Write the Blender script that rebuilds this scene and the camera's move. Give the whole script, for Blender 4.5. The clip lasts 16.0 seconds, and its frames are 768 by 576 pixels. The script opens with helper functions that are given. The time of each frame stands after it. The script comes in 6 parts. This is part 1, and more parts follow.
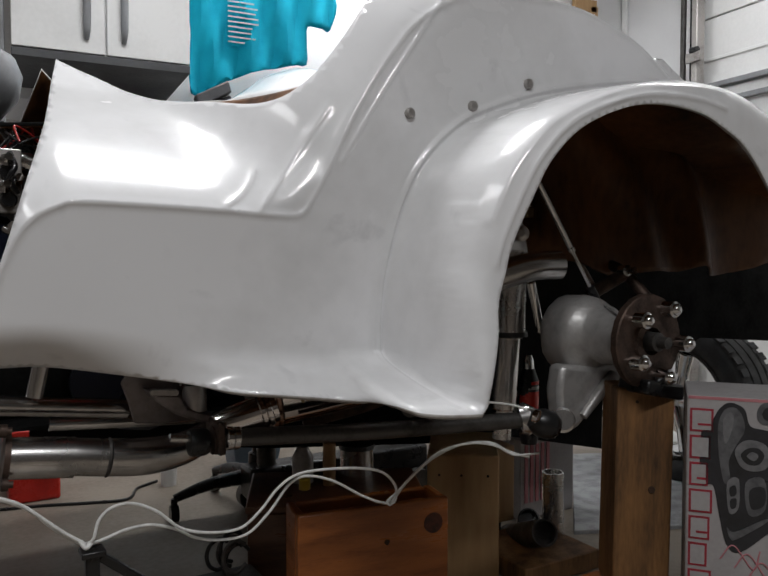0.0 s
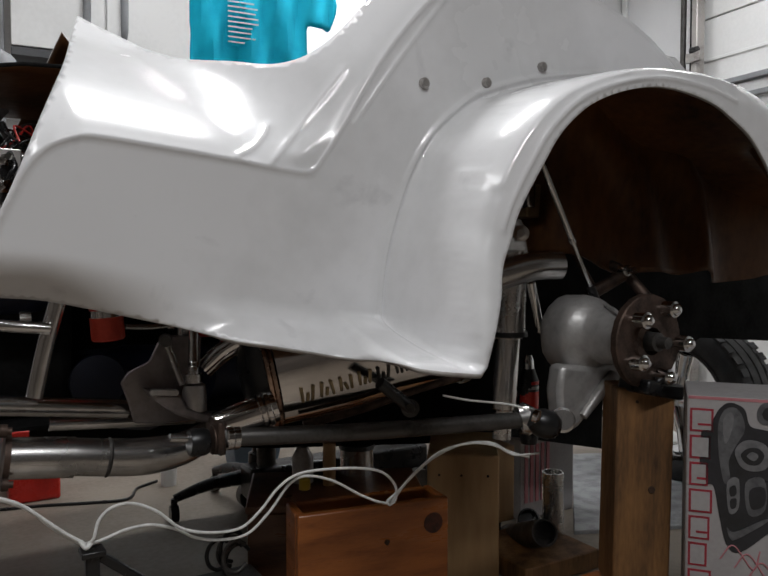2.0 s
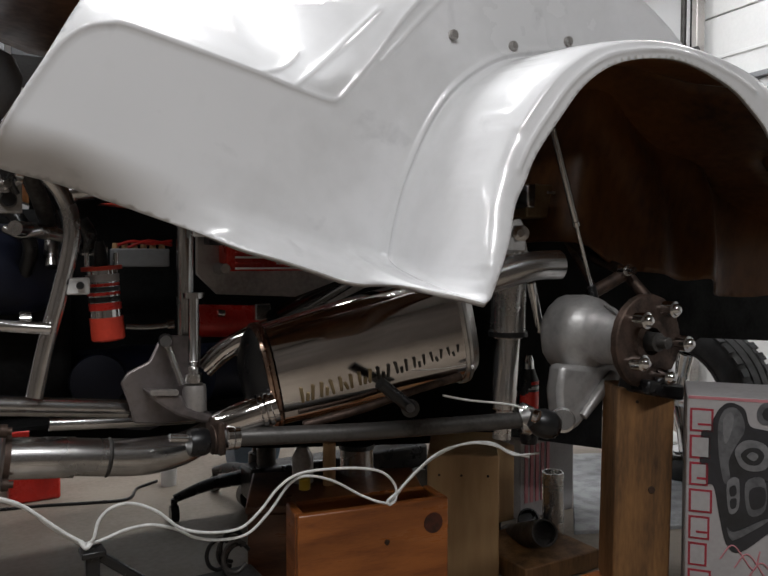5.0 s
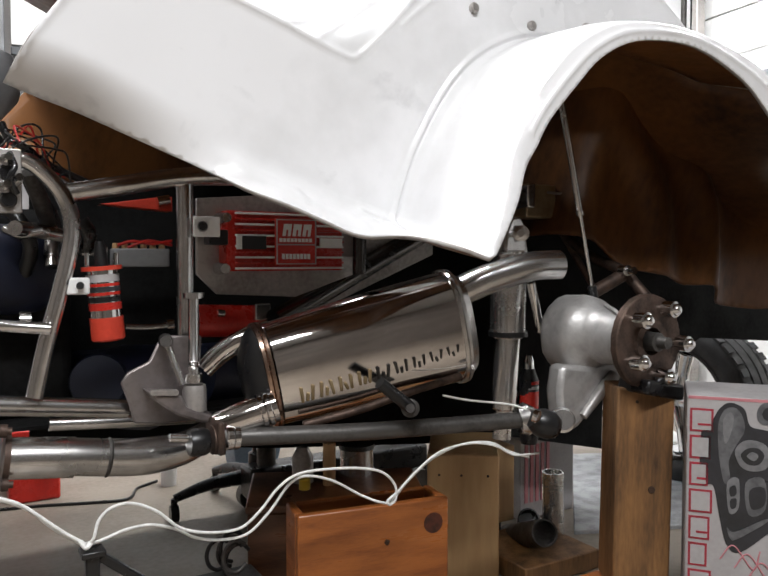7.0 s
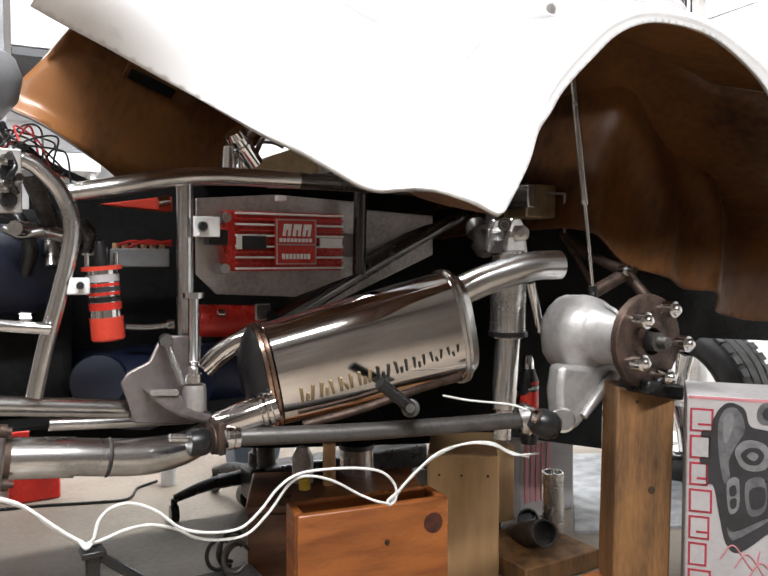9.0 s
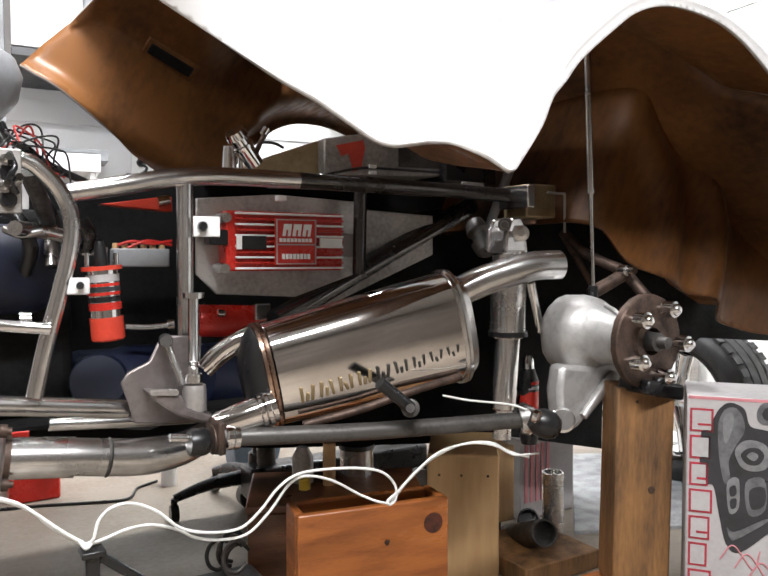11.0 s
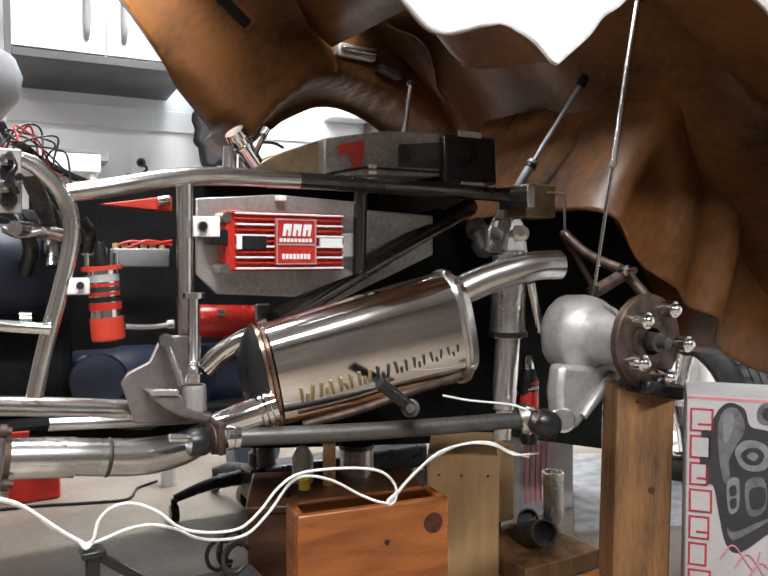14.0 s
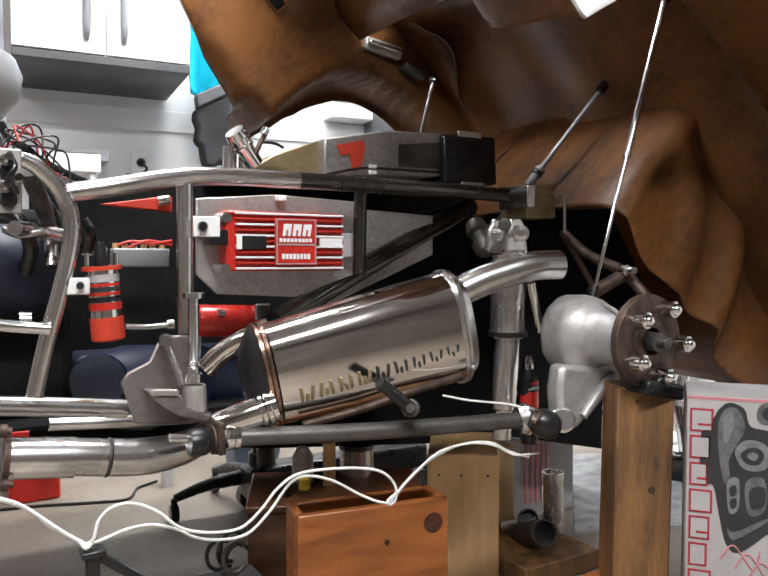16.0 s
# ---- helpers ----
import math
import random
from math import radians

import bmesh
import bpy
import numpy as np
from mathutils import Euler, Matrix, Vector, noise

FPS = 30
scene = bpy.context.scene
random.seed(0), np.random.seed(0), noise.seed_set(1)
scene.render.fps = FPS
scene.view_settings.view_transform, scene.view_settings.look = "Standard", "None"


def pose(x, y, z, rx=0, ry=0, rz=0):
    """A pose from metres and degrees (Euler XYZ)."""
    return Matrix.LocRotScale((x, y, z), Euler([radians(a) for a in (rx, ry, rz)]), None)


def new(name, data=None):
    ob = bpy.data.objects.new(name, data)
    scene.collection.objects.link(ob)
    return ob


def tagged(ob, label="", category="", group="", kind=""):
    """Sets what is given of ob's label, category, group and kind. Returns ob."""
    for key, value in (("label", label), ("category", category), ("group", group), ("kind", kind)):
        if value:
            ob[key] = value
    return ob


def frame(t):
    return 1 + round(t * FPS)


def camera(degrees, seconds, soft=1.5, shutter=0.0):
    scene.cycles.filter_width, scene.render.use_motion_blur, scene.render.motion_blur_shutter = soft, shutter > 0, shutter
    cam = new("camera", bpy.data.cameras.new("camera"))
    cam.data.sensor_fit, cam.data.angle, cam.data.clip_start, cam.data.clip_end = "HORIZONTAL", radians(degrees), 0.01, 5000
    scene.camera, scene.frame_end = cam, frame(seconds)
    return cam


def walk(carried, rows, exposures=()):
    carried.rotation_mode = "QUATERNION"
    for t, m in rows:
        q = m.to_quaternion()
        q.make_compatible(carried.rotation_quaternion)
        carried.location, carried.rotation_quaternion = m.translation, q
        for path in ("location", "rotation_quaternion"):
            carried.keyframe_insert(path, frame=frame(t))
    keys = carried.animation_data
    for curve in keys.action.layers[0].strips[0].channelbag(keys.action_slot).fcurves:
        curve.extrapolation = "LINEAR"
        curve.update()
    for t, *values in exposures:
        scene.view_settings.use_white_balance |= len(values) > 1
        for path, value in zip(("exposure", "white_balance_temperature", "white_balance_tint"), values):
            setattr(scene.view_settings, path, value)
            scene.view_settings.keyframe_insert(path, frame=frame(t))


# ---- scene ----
cam = camera(55.2, 16.0, soft=1.6)
EYE = pose(0, 0, 0.8, 87.8, 0, -26)
walk(cam, [(0.0, EYE), (16.0, EYE)], exposures=[
    (0.0, -1.86), (4.2, -1.68), (6.3, -0.92), (7.0, -0.5), (8.0, -0.02), (9.2, 0.2), (12.5, 0.26), (14.0, 0.12), (16.0, -0.06)])

# ---- light: ceiling tubes of the garage ----
world = bpy.data.worlds.new("world")
scene.world = world
world.use_nodes = True
sky = world.node_tree.nodes.new("ShaderNodeTexSky")
sky.sky_type, sky.sun_disc = "NISHITA", False
world.node_tree.links.new(sky.outputs[0], world.node_tree.nodes["Background"].inputs[0])
world.node_tree.nodes["Background"].inputs[1].default_value = 0.05


def tube_light(name, m, sx, sy, watts, tint=(0.98, 0.985, 1.0)):
    lamp = bpy.data.lights.new(name, "AREA")
    lamp.shape, lamp.size, lamp.size_y, lamp.energy, lamp.color = "RECTANGLE", sx, sy, watts, tint
    ob = new(name, lamp)
    ob.matrix_world = m
    return ob


tube_light("ceiling_light_lamp", pose(-0.1, -0.7, 2.56), 1.3, 0.3, 135)
tube_light("ceiling_light_lamp", pose(0.4, 1.55, 2.56), 0.75, 0.34, 88)
tube_light("ceiling_light_lamp", pose(1.3, 2.85, 2.56), 1.2, 0.2, 90)
tube_light("ceiling_light_lamp", pose(-1.35, 0.9, 2.56), 0.3, 1.2, 34)
tube_light("ceiling_light_lamp", pose(2.75, 1.9, 2.56), 0.3, 1.2, 40)

# ---- materials ----


def mat(name, base, rough=0.5, metal=0.0, dark=None, scale=8.0, bump=0.1, fine=120.0, coat=0.0, spread=0.5, rvar=0.15, stretch=(1, 1, 1), spec=0.5):
    m = bpy.data.materials.new(name)
    m.use_nodes = True
    nt = m.node_tree
    b = nt.nodes["Principled BSDF"]
    b.inputs["Metallic"].default_value = metal
    b.inputs["Coat Weight"].default_value = coat
    b.inputs["Specular IOR Level"].default_value = spec
    tc = nt.nodes.new("ShaderNodeTexCoord")
    mp = nt.nodes.new("ShaderNodeMapping")
    mp.inputs["Scale"].default_value = stretch
    nt.links.new(tc.outputs["Object"], mp.inputs[0])
    n1 = nt.nodes.new("ShaderNodeTexNoise")
    n1.inputs["Scale"].default_value, n1.inputs["Detail"].default_value = scale, 6
    n2 = nt.nodes.new("ShaderNodeTexNoise")
    n2.inputs["Scale"].default_value, n2.inputs["Detail"].default_value = fine, 3
    for n in (n1, n2):
        nt.links.new(mp.outputs[0], n.inputs[0])
    mix = nt.nodes.new("ShaderNodeMath")
    mix.operation = "MULTIPLY_ADD"
    mix.inputs[1].default_value = 0.35
    nt.links.new(n2.outputs[0], mix.inputs[0])
    nt.links.new(n1.outputs[0], mix.inputs[2])
    ramp = nt.nodes.new("ShaderNodeValToRGB")
    d = dark or tuple(c * 0.6 for c in base)
    ramp.color_ramp.elements[0].position, ramp.color_ramp.elements[0].color = 0.67 - spread * 0.4, (*d, 1)
    ramp.color_ramp.elements[1].position, ramp.color_ramp.elements[1].color = 0.67 + spread * 0.2, (*base, 1)
    nt.links.new(mix.outputs[0], ramp.inputs[0])
    nt.links.new(ramp.outputs[0], b.inputs["Base Color"])
    rr = nt.nodes.new("ShaderNodeMapRange")
    rr.inputs[1].default_value, rr.inputs[2].default_value = 0.4, 0.95
    rr.inputs[3].default_value, rr.inputs[4].default_value = min(1, rough + rvar), max(0.02, rough - rvar)
    nt.links.new(mix.outputs[0], rr.inputs[0])
    nt.links.new(rr.outputs[0], b.inputs["Roughness"])
    bp = nt.nodes.new("ShaderNodeBump")
    bp.inputs["Strength"].default_value, bp.inputs["Distance"].default_value = bump, 0.003
    nt.links.new(mix.outputs[0], bp.inputs["Height"])
    nt.links.new(bp.outputs[0], b.inputs["Normal"])
    return m




def gelcoat():
    """Smooth grey gelcoat: cloudy tone, rubbed patches and a few dark smudges."""
    m = mat("grey_gelcoat", (0.78, 0.78, 0.79), 0.24, 0, (0.69, 0.69, 0.695), 3.5, 0.015, 26, coat=0.55, spread=0.4, rvar=0.05)
    nt = m.node_tree
    b = nt.nodes["Principled BSDF"]
    b.inputs["Coat Roughness"].default_value = 0.05
    old = b.inputs["Base Color"].links[0].from_socket
    tc = nt.nodes.new("ShaderNodeTexCoord")
    n = nt.nodes.new("ShaderNodeTexNoise")
    n.inputs["Scale"].default_value, n.inputs["Detail"].default_value, n.inputs["Distortion"].default_value = 14, 8, 0.3
    nt.links.new(tc.outputs["Object"], n.inputs[0])
    r = nt.nodes.new("ShaderNodeValToRGB")
    r.color_ramp.elements[0].position, r.color_ramp.elements[0].color = 0.64, (0, 0, 0, 1)
    r.color_ramp.elements[1].position, r.color_ramp.elements[1].color = 0.8, (0.4, 0.4, 0.4, 1)
    nt.links.new(n.outputs[0], r.inputs[0])
    mx = nt.nodes.new("ShaderNodeMix")
    mx.data_type = "RGBA"
    nt.links.new(r.outputs[0], mx.inputs[0])
    nt.links.new(old, mx.inputs[6])
    mx.inputs[7].default_value = (0.3, 0.3, 0.31, 1)
    nt.links.new(mx.outputs[2], b.inputs["Base Color"])
    return m


GEL = gelcoat()
GELEDGE = mat("cut_gelcoat_edge", (0.4, 0.38, 0.36), 0.7, 0, (0.25, 0.22, 0.2), 20, 0.1, 100)
RESIN = mat("raw_fibreglass", (0.165, 0.068, 0.022), 0.42, 0, (0.018, 0.008, 0.004), 3.2, 0.2, 45, spread=0.62, rvar=0.14, stretch=(1.3, 1, 0.6), spec=0.3)
SATIN = mat("satin_aluminium", (0.74, 0.72, 0.70), 0.22, 0.95, (0.56, 0.54, 0.52), 12, 0.03, 160)
STEEL = mat("bare_steel_tube", (0.72, 0.71, 0.70), 0.24, 1.0, (0.44, 0.43, 0.42), 9, 0.008, 40, rvar=0.06)
DARKSTEEL = mat("dark_steel", (0.11, 0.105, 0.10), 0.5, 0.7, (0.045, 0.04, 0.037), 14, 0.1, 160)
POLISHED = mat("polished_stainless", (0.74, 0.715, 0.70), 0.1, 1.0, (0.62, 0.585, 0.56), 10, 0.01, 60, rvar=0.03)
CHROME = mat("chrome", (0.8, 0.8, 0.8), 0.06, 1.0, (0.7, 0.7, 0.7), 10, 0.0, 60, rvar=0.02)
CAST = mat("cast_aluminium", (0.46, 0.45, 0.44), 0.46, 0.5, (0.28, 0.27, 0.262), 13, 0.8, 70)
ALU = mat("aluminium_sheet", (0.5, 0.475, 0.455), 0.45, 0.8, (0.25, 0.235, 0.22), 6, 0.05, 120)
BLACK = mat("black_rubber", (0.009, 0.009, 0.01), 0.32, 0, (0.01, 0.01, 0.01), 20, 0.1, 150)
RUST = mat("rusty_brown_steel", (0.10, 0.065, 0.05), 0.55, 0.6, (0.035, 0.025, 0.02), 30, 0.15, 200)
RED = mat("red_enamel", (0.55, 0.03, 0.02), 0.3, 0.1, (0.35, 0.015, 0.01), 12, 0.05, 160)
ORANGE = mat("orange_plastic", (0.55, 0.05, 0.025), 0.4, 0, (0.42, 0.03, 0.015), 12, 0.05, 160)
BLUE = mat("dark_blue_enamel", (0.004, 0.008, 0.026), 0.5, 0, (0.006, 0.008, 0.02), 12, 0.1, 160)
WHITE = mat("white_paint", (0.8, 0.8, 0.79), 0.45, 0, (0.72, 0.72, 0.71), 3, 0.05, 60)
WALLM = mat("white_wall_paint", (0.78, 0.78, 0.78), 0.6, 0, (0.68, 0.68, 0.69), 2, 0.1, 200)
GREY = mat("dark_grey_laminate", (0.06, 0.062, 0.066), 0.5, 0, (0.045, 0.046, 0.05), 4, 0.05, 100)
# black of some real parts and of the sheets that stand for shade
FLATBLACK = mat("flat_black_and_shade", (0.012, 0.012, 0.012), 0.9, 0, (0.006, 0.006, 0.006), 10, 0.05, 80, spec=0.1)
CEILING = mat("off_white_ceiling_board", (0.34, 0.33, 0.32), 0.7, 0, (0.26, 0.25, 0.24), 2, 0.1, 60)
DULL = mat("dark_unseen_wall", (0.12, 0.1, 0.085), 0.7, 0, (0.07, 0.06, 0.05), 3, 0.1, 60)
CONCRETE = mat("garage_concrete", (0.25, 0.212, 0.17), 0.5, 0, (0.17, 0.14, 0.112), 2.2, 0.2, 60)
PINE = mat("orange_stained_pine", (0.33, 0.105, 0.025), 0.35, 0, (0.2, 0.06, 0.016), 6, 0.1, 60, stretch=(1, 1, 7))
PLY = mat("pale_plywood", (0.5, 0.32, 0.155), 0.55, 0, (0.36, 0.2, 0.085), 4, 0.1, 60, stretch=(1, 1, 0.15))
TIMBER = mat("worn_timber", (0.25, 0.122, 0.043), 0.65, 0, (0.04, 0.021, 0.01), 9, 0.4, 90, spread=0.7, stretch=(2.4, 2.4, 0.4))
TEAL = mat("teal_cotton", (0.0, 0.27, 0.38), 0.85, 0, (0.0, 0.2, 0.29), 7, 0.2, 300, spec=0.2)
CLOTH = mat("black_cloth", (0.02, 0.02, 0.023), 0.9, 0, (0.01, 0.01, 0.012), 9, 0.3, 200)
CORD = mat("white_cord", (0.8, 0.8, 0.78), 0.6, 0, (0.6, 0.6, 0.58), 60, 0.2, 300)
CARD = mat("printed_white_card", (0.4, 0.385, 0.385), 0.5, 0, (0.31, 0.29, 0.29), 6, 0.05, 100)
REDINK = mat("red_print", (0.35, 0.03, 0.05), 0.5, 0, (0.25, 0.02, 0.03), 20, 0.0, 100)
DARKINK = mat("dark_print", (0.03, 0.03, 0.035), 0.4, 0, (0.02, 0.02, 0.02), 20, 0.0, 100)
STONE = mat("grey_stone_slab", (0.33, 0.34, 0.345), 0.7, 0, (0.2, 0.2, 0.205), 20, 0.2, 150)
TYRE = mat("tyre_rubber", (0.03, 0.03, 0.031), 0.6, 0, (0.02, 0.02, 0.02), 20, 0.2, 150)
PLASTIC = mat("grey_plastic", (0.25, 0.26, 0.27), 0.4, 0, (0.2, 0.2, 0.21), 10, 0.05, 100)
DARKWOOD = mat("dark_stained_wood", (0.13, 0.05, 0.02), 0.4, 0, (0.06, 0.022, 0.01), 6, 0.1, 60, stretch=(1, 1, 6))
CHAR = mat("dark_wood_knot", (0.05, 0.025, 0.013), 0.7, 0, (0.02, 0.01, 0.006), 30, 0.1, 100)
YELLOW = mat("yellow_plastic", (0.6, 0.42, 0.03), 0.4, 0, (0.5, 0.33, 0.02), 12, 0.05, 100)
BINBLUE = mat("pale_blue_plastic", (0.16, 0.24, 0.33), 0.4, 0, (0.12, 0.18, 0.26), 8, 0.05, 100)
PINK = mat("pink_print", (0.5, 0.2, 0.22), 0.5, 0, (0.42, 0.14, 0.16), 20, 0.0, 100)
PLATE = mat("grey_steel_plate", (0.3, 0.27, 0.265), 0.42, 0.8, (0.16, 0.14, 0.138), 9, 0.06, 90)
GREYINK = mat("grey_print", (0.13, 0.13, 0.135), 0.45, 0, (0.06, 0.06, 0.065), 40, 0.0, 140)
PALEINK = mat("pale_grey_print", (0.2, 0.2, 0.205), 0.45, 0, (0.09, 0.09, 0.095), 45, 0.0, 160, spread=0.8)
DIMSTEEL = mat("dim_steel", (0.1, 0.095, 0.092), 0.24, 0.9, (0.04, 0.037, 0.035), 7, 0.02, 80)
KNOT = mat("red_brown_knot", (0.085, 0.022, 0.012), 0.45, 0, (0.025, 0.01, 0.006), 60, 0.1, 200)
COPPER = mat("heat_tinted_steel", (0.5, 0.36, 0.28), 0.25, 1.0, (0.2, 0.12, 0.09), 18, 0.03, 120)
BRASS = mat("tarnished_gilt", (0.42, 0.33, 0.2), 0.4, 0.8, (0.3, 0.22, 0.12), 20, 0.05, 100)
REDWIRE = mat("red_wire", (0.4, 0.02, 0.015), 0.4, 0, (0.3, 0.01, 0.01), 30, 0, 100)

# ---- mesh helpers ----
CAR = pose(0, 0, 0, 0, 0, 4.7)


def part(name, bm, material, parent, label="", smooth=True, bevel=0.0):
    bmesh.ops.recalc_face_normals(bm, faces=bm.faces)
    me = bpy.data.meshes.new(name)
    bm.to_mesh(me)
    bm.free()
    for mt in (material if isinstance(material, (list, tuple)) else [material]):
        me.materials.append(mt)
    if smooth:
        me.shade_smooth()
        me.set_sharp_from_angle(angle=radians(38))
    ob = new(name, me)
    if parent:
        ob.parent = parent
    if label:
        ob["label"] = label
    if bevel:
        md = ob.modifiers.new("bevel", "BEVEL")
        md.width, md.segments, md.limit_method, md.angle_limit = bevel, 2, "ANGLE", radians(40)
    return ob


def thing(name, label, category, m=None, group="", kind=""):
    ob = new(name)
    ob.empty_display_size = 0.05
    ob.matrix_world = m or Matrix.Identity(4)
    return tagged(ob, label, category, group, kind)


def spline(pts, n=8, closed=False):
    """Catmull-Rom through points."""
    p = [Vector(q) for q in pts]
    out = []
    k = len(p)
    for i in range(k if closed else k - 1):
        if closed:
            a, b, c, d = p[i - 1], p[i], p[(i + 1) % k], p[(i + 2) % k]
        else:
            b, c = p[i], p[i + 1]
            a = p[i - 1] if i else b * 2 - c
            d = p[i + 2] if i + 2 < k else c * 2 - b
        for j in range(n):
            t = j / n
            out.append(0.5 * ((2 * b) + (c - a) * t + (2 * a - 5 * b + 4 * c - d) * t * t + (3 * b - a - 3 * c + d) * t ** 3))
    if not closed:
        out.append(p[-1].copy())
    return out


def sweep(bm, path, r, seg=12, cap=True):
    """A round tube along a path; r is a number or one radius a point."""
    path = [Vector(q) for q in path]
    rr = r if isinstance(r, (list, tuple)) else [r] * len(path)
    up, rings = None, []
    for i, p in enumerate(path):
        d = (path[min(i + 1, len(path) - 1)] - path[max(i - 1, 0)]).normalized()
        if up is None:
            up = d.orthogonal().normalized()
        up = (up - d * up.dot(d)).normalized()
        side = d.cross(up)
        rings.append([bm.verts.new(p + rr[i] * (math.cos(2 * math.pi * j / seg) * up + math.sin(2 * math.pi * j / seg) * side)) for j in range(seg)])
    for a, b in zip(rings, rings[1:]):
        for j in range(seg):
            bm.faces.new((a[j], a[(j + 1) % seg], b[(j + 1) % seg], b[j]))
    if cap:
        bm.faces.new(rings[0][::-1])
        bm.faces.new(rings[-1])
    return bm


def tube(name, path, r, material, parent, label="", n=8, seg=14):
    pts = spline(path, n) if len(path) > 2 else path
    if isinstance(r, (list, tuple)) and len(path) > 2:
        r = [float(v) for v in np.interp(np.linspace(0, len(path) - 1, len(pts)), range(len(path)), r)]
    return part(name, sweep(bmesh.new(), pts, r, seg), material, parent, label)


def steps(bm, rings):
    """A round turned body: rings of (point, radius) along one straight axis, sharp steps kept."""
    pts = [Vector(q[0]) for q in rings]
    ax = (pts[-1] - pts[0]).normalized()
    up = ax.orthogonal().normalized()
    side = ax.cross(up)
    seg, loops = 20, []
    for p, (_, r) in zip(pts, rings):
        loops.append([bm.verts.new(p + r * (math.cos(2 * math.pi * j / seg) * up + math.sin(2 * math.pi * j / seg) * side)) for j in range(seg)])
    for a, b in zip(loops, loops[1:]):
        for j in range(seg):
            bm.faces.new((a[j], a[(j + 1) % seg], b[(j + 1) % seg], b[j]))
    bm.faces.new(loops[0][::-1])
    bm.faces.new(loops[-1])
    return bm


def turned(name, p, q, profile, material, parent, label=""):
    """profile: (share of the way from p to q, radius)."""
    p, q = Vector(p), Vector(q)
    return part(name, steps(bmesh.new(), [(p.lerp(q, t), r) for t, r in profile]), material, parent, label)


def box(bm, lo, hi, m=None):
    r = bmesh.ops.create_cube(bm, size=1)
    c, s = (Vector(lo) + Vector(hi)) / 2, Vector(hi) - Vector(lo)
    mm = Matrix.Translation(c) @ Matrix.Diagonal((*[abs(k) for k in s], 1))
    bmesh.ops.transform(bm, matrix=(m or Matrix.Identity(4)) @ mm, verts=r["verts"])
    return bm


def boxed(name, lo, hi, material, parent, label="", bevel=0.004, m=None):
    return part(name, box(bmesh.new(), lo, hi, m), material, parent, label, bevel=bevel)


def slab(name, outline, y0, y1, material, parent, label="", bevel=0.002, smooth=True):
    """A plate: an outline of (x, z) between two depths."""
    bm = bmesh.new()
    f = [bm.verts.new((q[0], y0, q[1])) for q in outline]
    k = [bm.verts.new((q[0], y1, q[1])) for q in outline]
    bm.faces.new(f)
    bm.faces.new(k[::-1])
    for i in range(len(f)):
        j = (i + 1) % len(f)
        bm.faces.new((f[i], k[i], k[j], f[j]))
    return part(name, bm, material, parent, label, bevel=bevel, smooth=smooth)


# ---- the room ----
WY, EX = 3.34, 3.2


def room():
    fl = thing("floor", "beige painted concrete garage floor with stains", "floor", kind="structure")
    bm = bmesh.new()
    bmesh.ops.create_grid(bm, x_segments=2, y_segments=2, size=1)
    bmesh.ops.transform(bm, matrix=Matrix.Translation((0.6, 0.4, 0)) @ Matrix.Diagonal((3.0, 3.3, 1, 1)), verts=bm.verts)
    part("floor_slab", bm, CONCRETE, fl)
    wn = thing("wall_north", "white painted board wall behind the car", "wall", kind="structure")
    boxed("wall_panel", (-2.4, WY, 0), (EX + 0.1, WY + 0.1, 2.6), WALLM, wn, bevel=0)
    for z in (0.98, 1.36):
        boxed("batten", (-2.4, WY - 0.012, z), (EX - 0.01, WY - 0.001, z + 0.09), WALLM, wn, bevel=0.002)
    we = thing("wall_east", "white painted wall beside the overhead door", "wall", kind="structure")
    y0 = 2.8331
    boxed("wall_panel", (EX, y0, 0), (EX + 0.1, WY - 0.002, 2.6), WALLM, we, bevel=0)
    boxed("wall_panel", (EX, -2.9, 2.3), (EX + 0.1, y0 - 0.002, 2.6), WALLM, we, bevel=0)
    boxed("corner_trim", (EX - 0.02, WY - 0.05, 0), (EX - 0.002, WY - 0.014, 2.6), WHITE, we, bevel=0.003)
    # west and south walls are out of view, dark to hold down bounce light
    ww = thing("wall_west", "unseen plain garage wall, kept dark to cut bounced light", "wall", kind="structure")
    boxed("wall_panel", (-2.4, -2.9, 0), (-2.3, WY - 0.002, 2.6), DULL, ww, bevel=0)
    ws = thing("wall_south", "unseen plain garage wall, kept dark to cut bounced light", "wall", kind="structure")
    boxed("wall_panel", (-2.4, -3.0, 0), (EX + 0.1, -2.902, 2.6), DULL, ws, bevel=0)
    ce = thing("ceiling", "off-white boarded garage ceiling", "ceiling", kind="structure")
    boxed("ceiling_board", (-2.4, -3.0, 2.602), (EX + 0.1, WY + 0.1, 2.65), CEILING, ce, bevel=0)


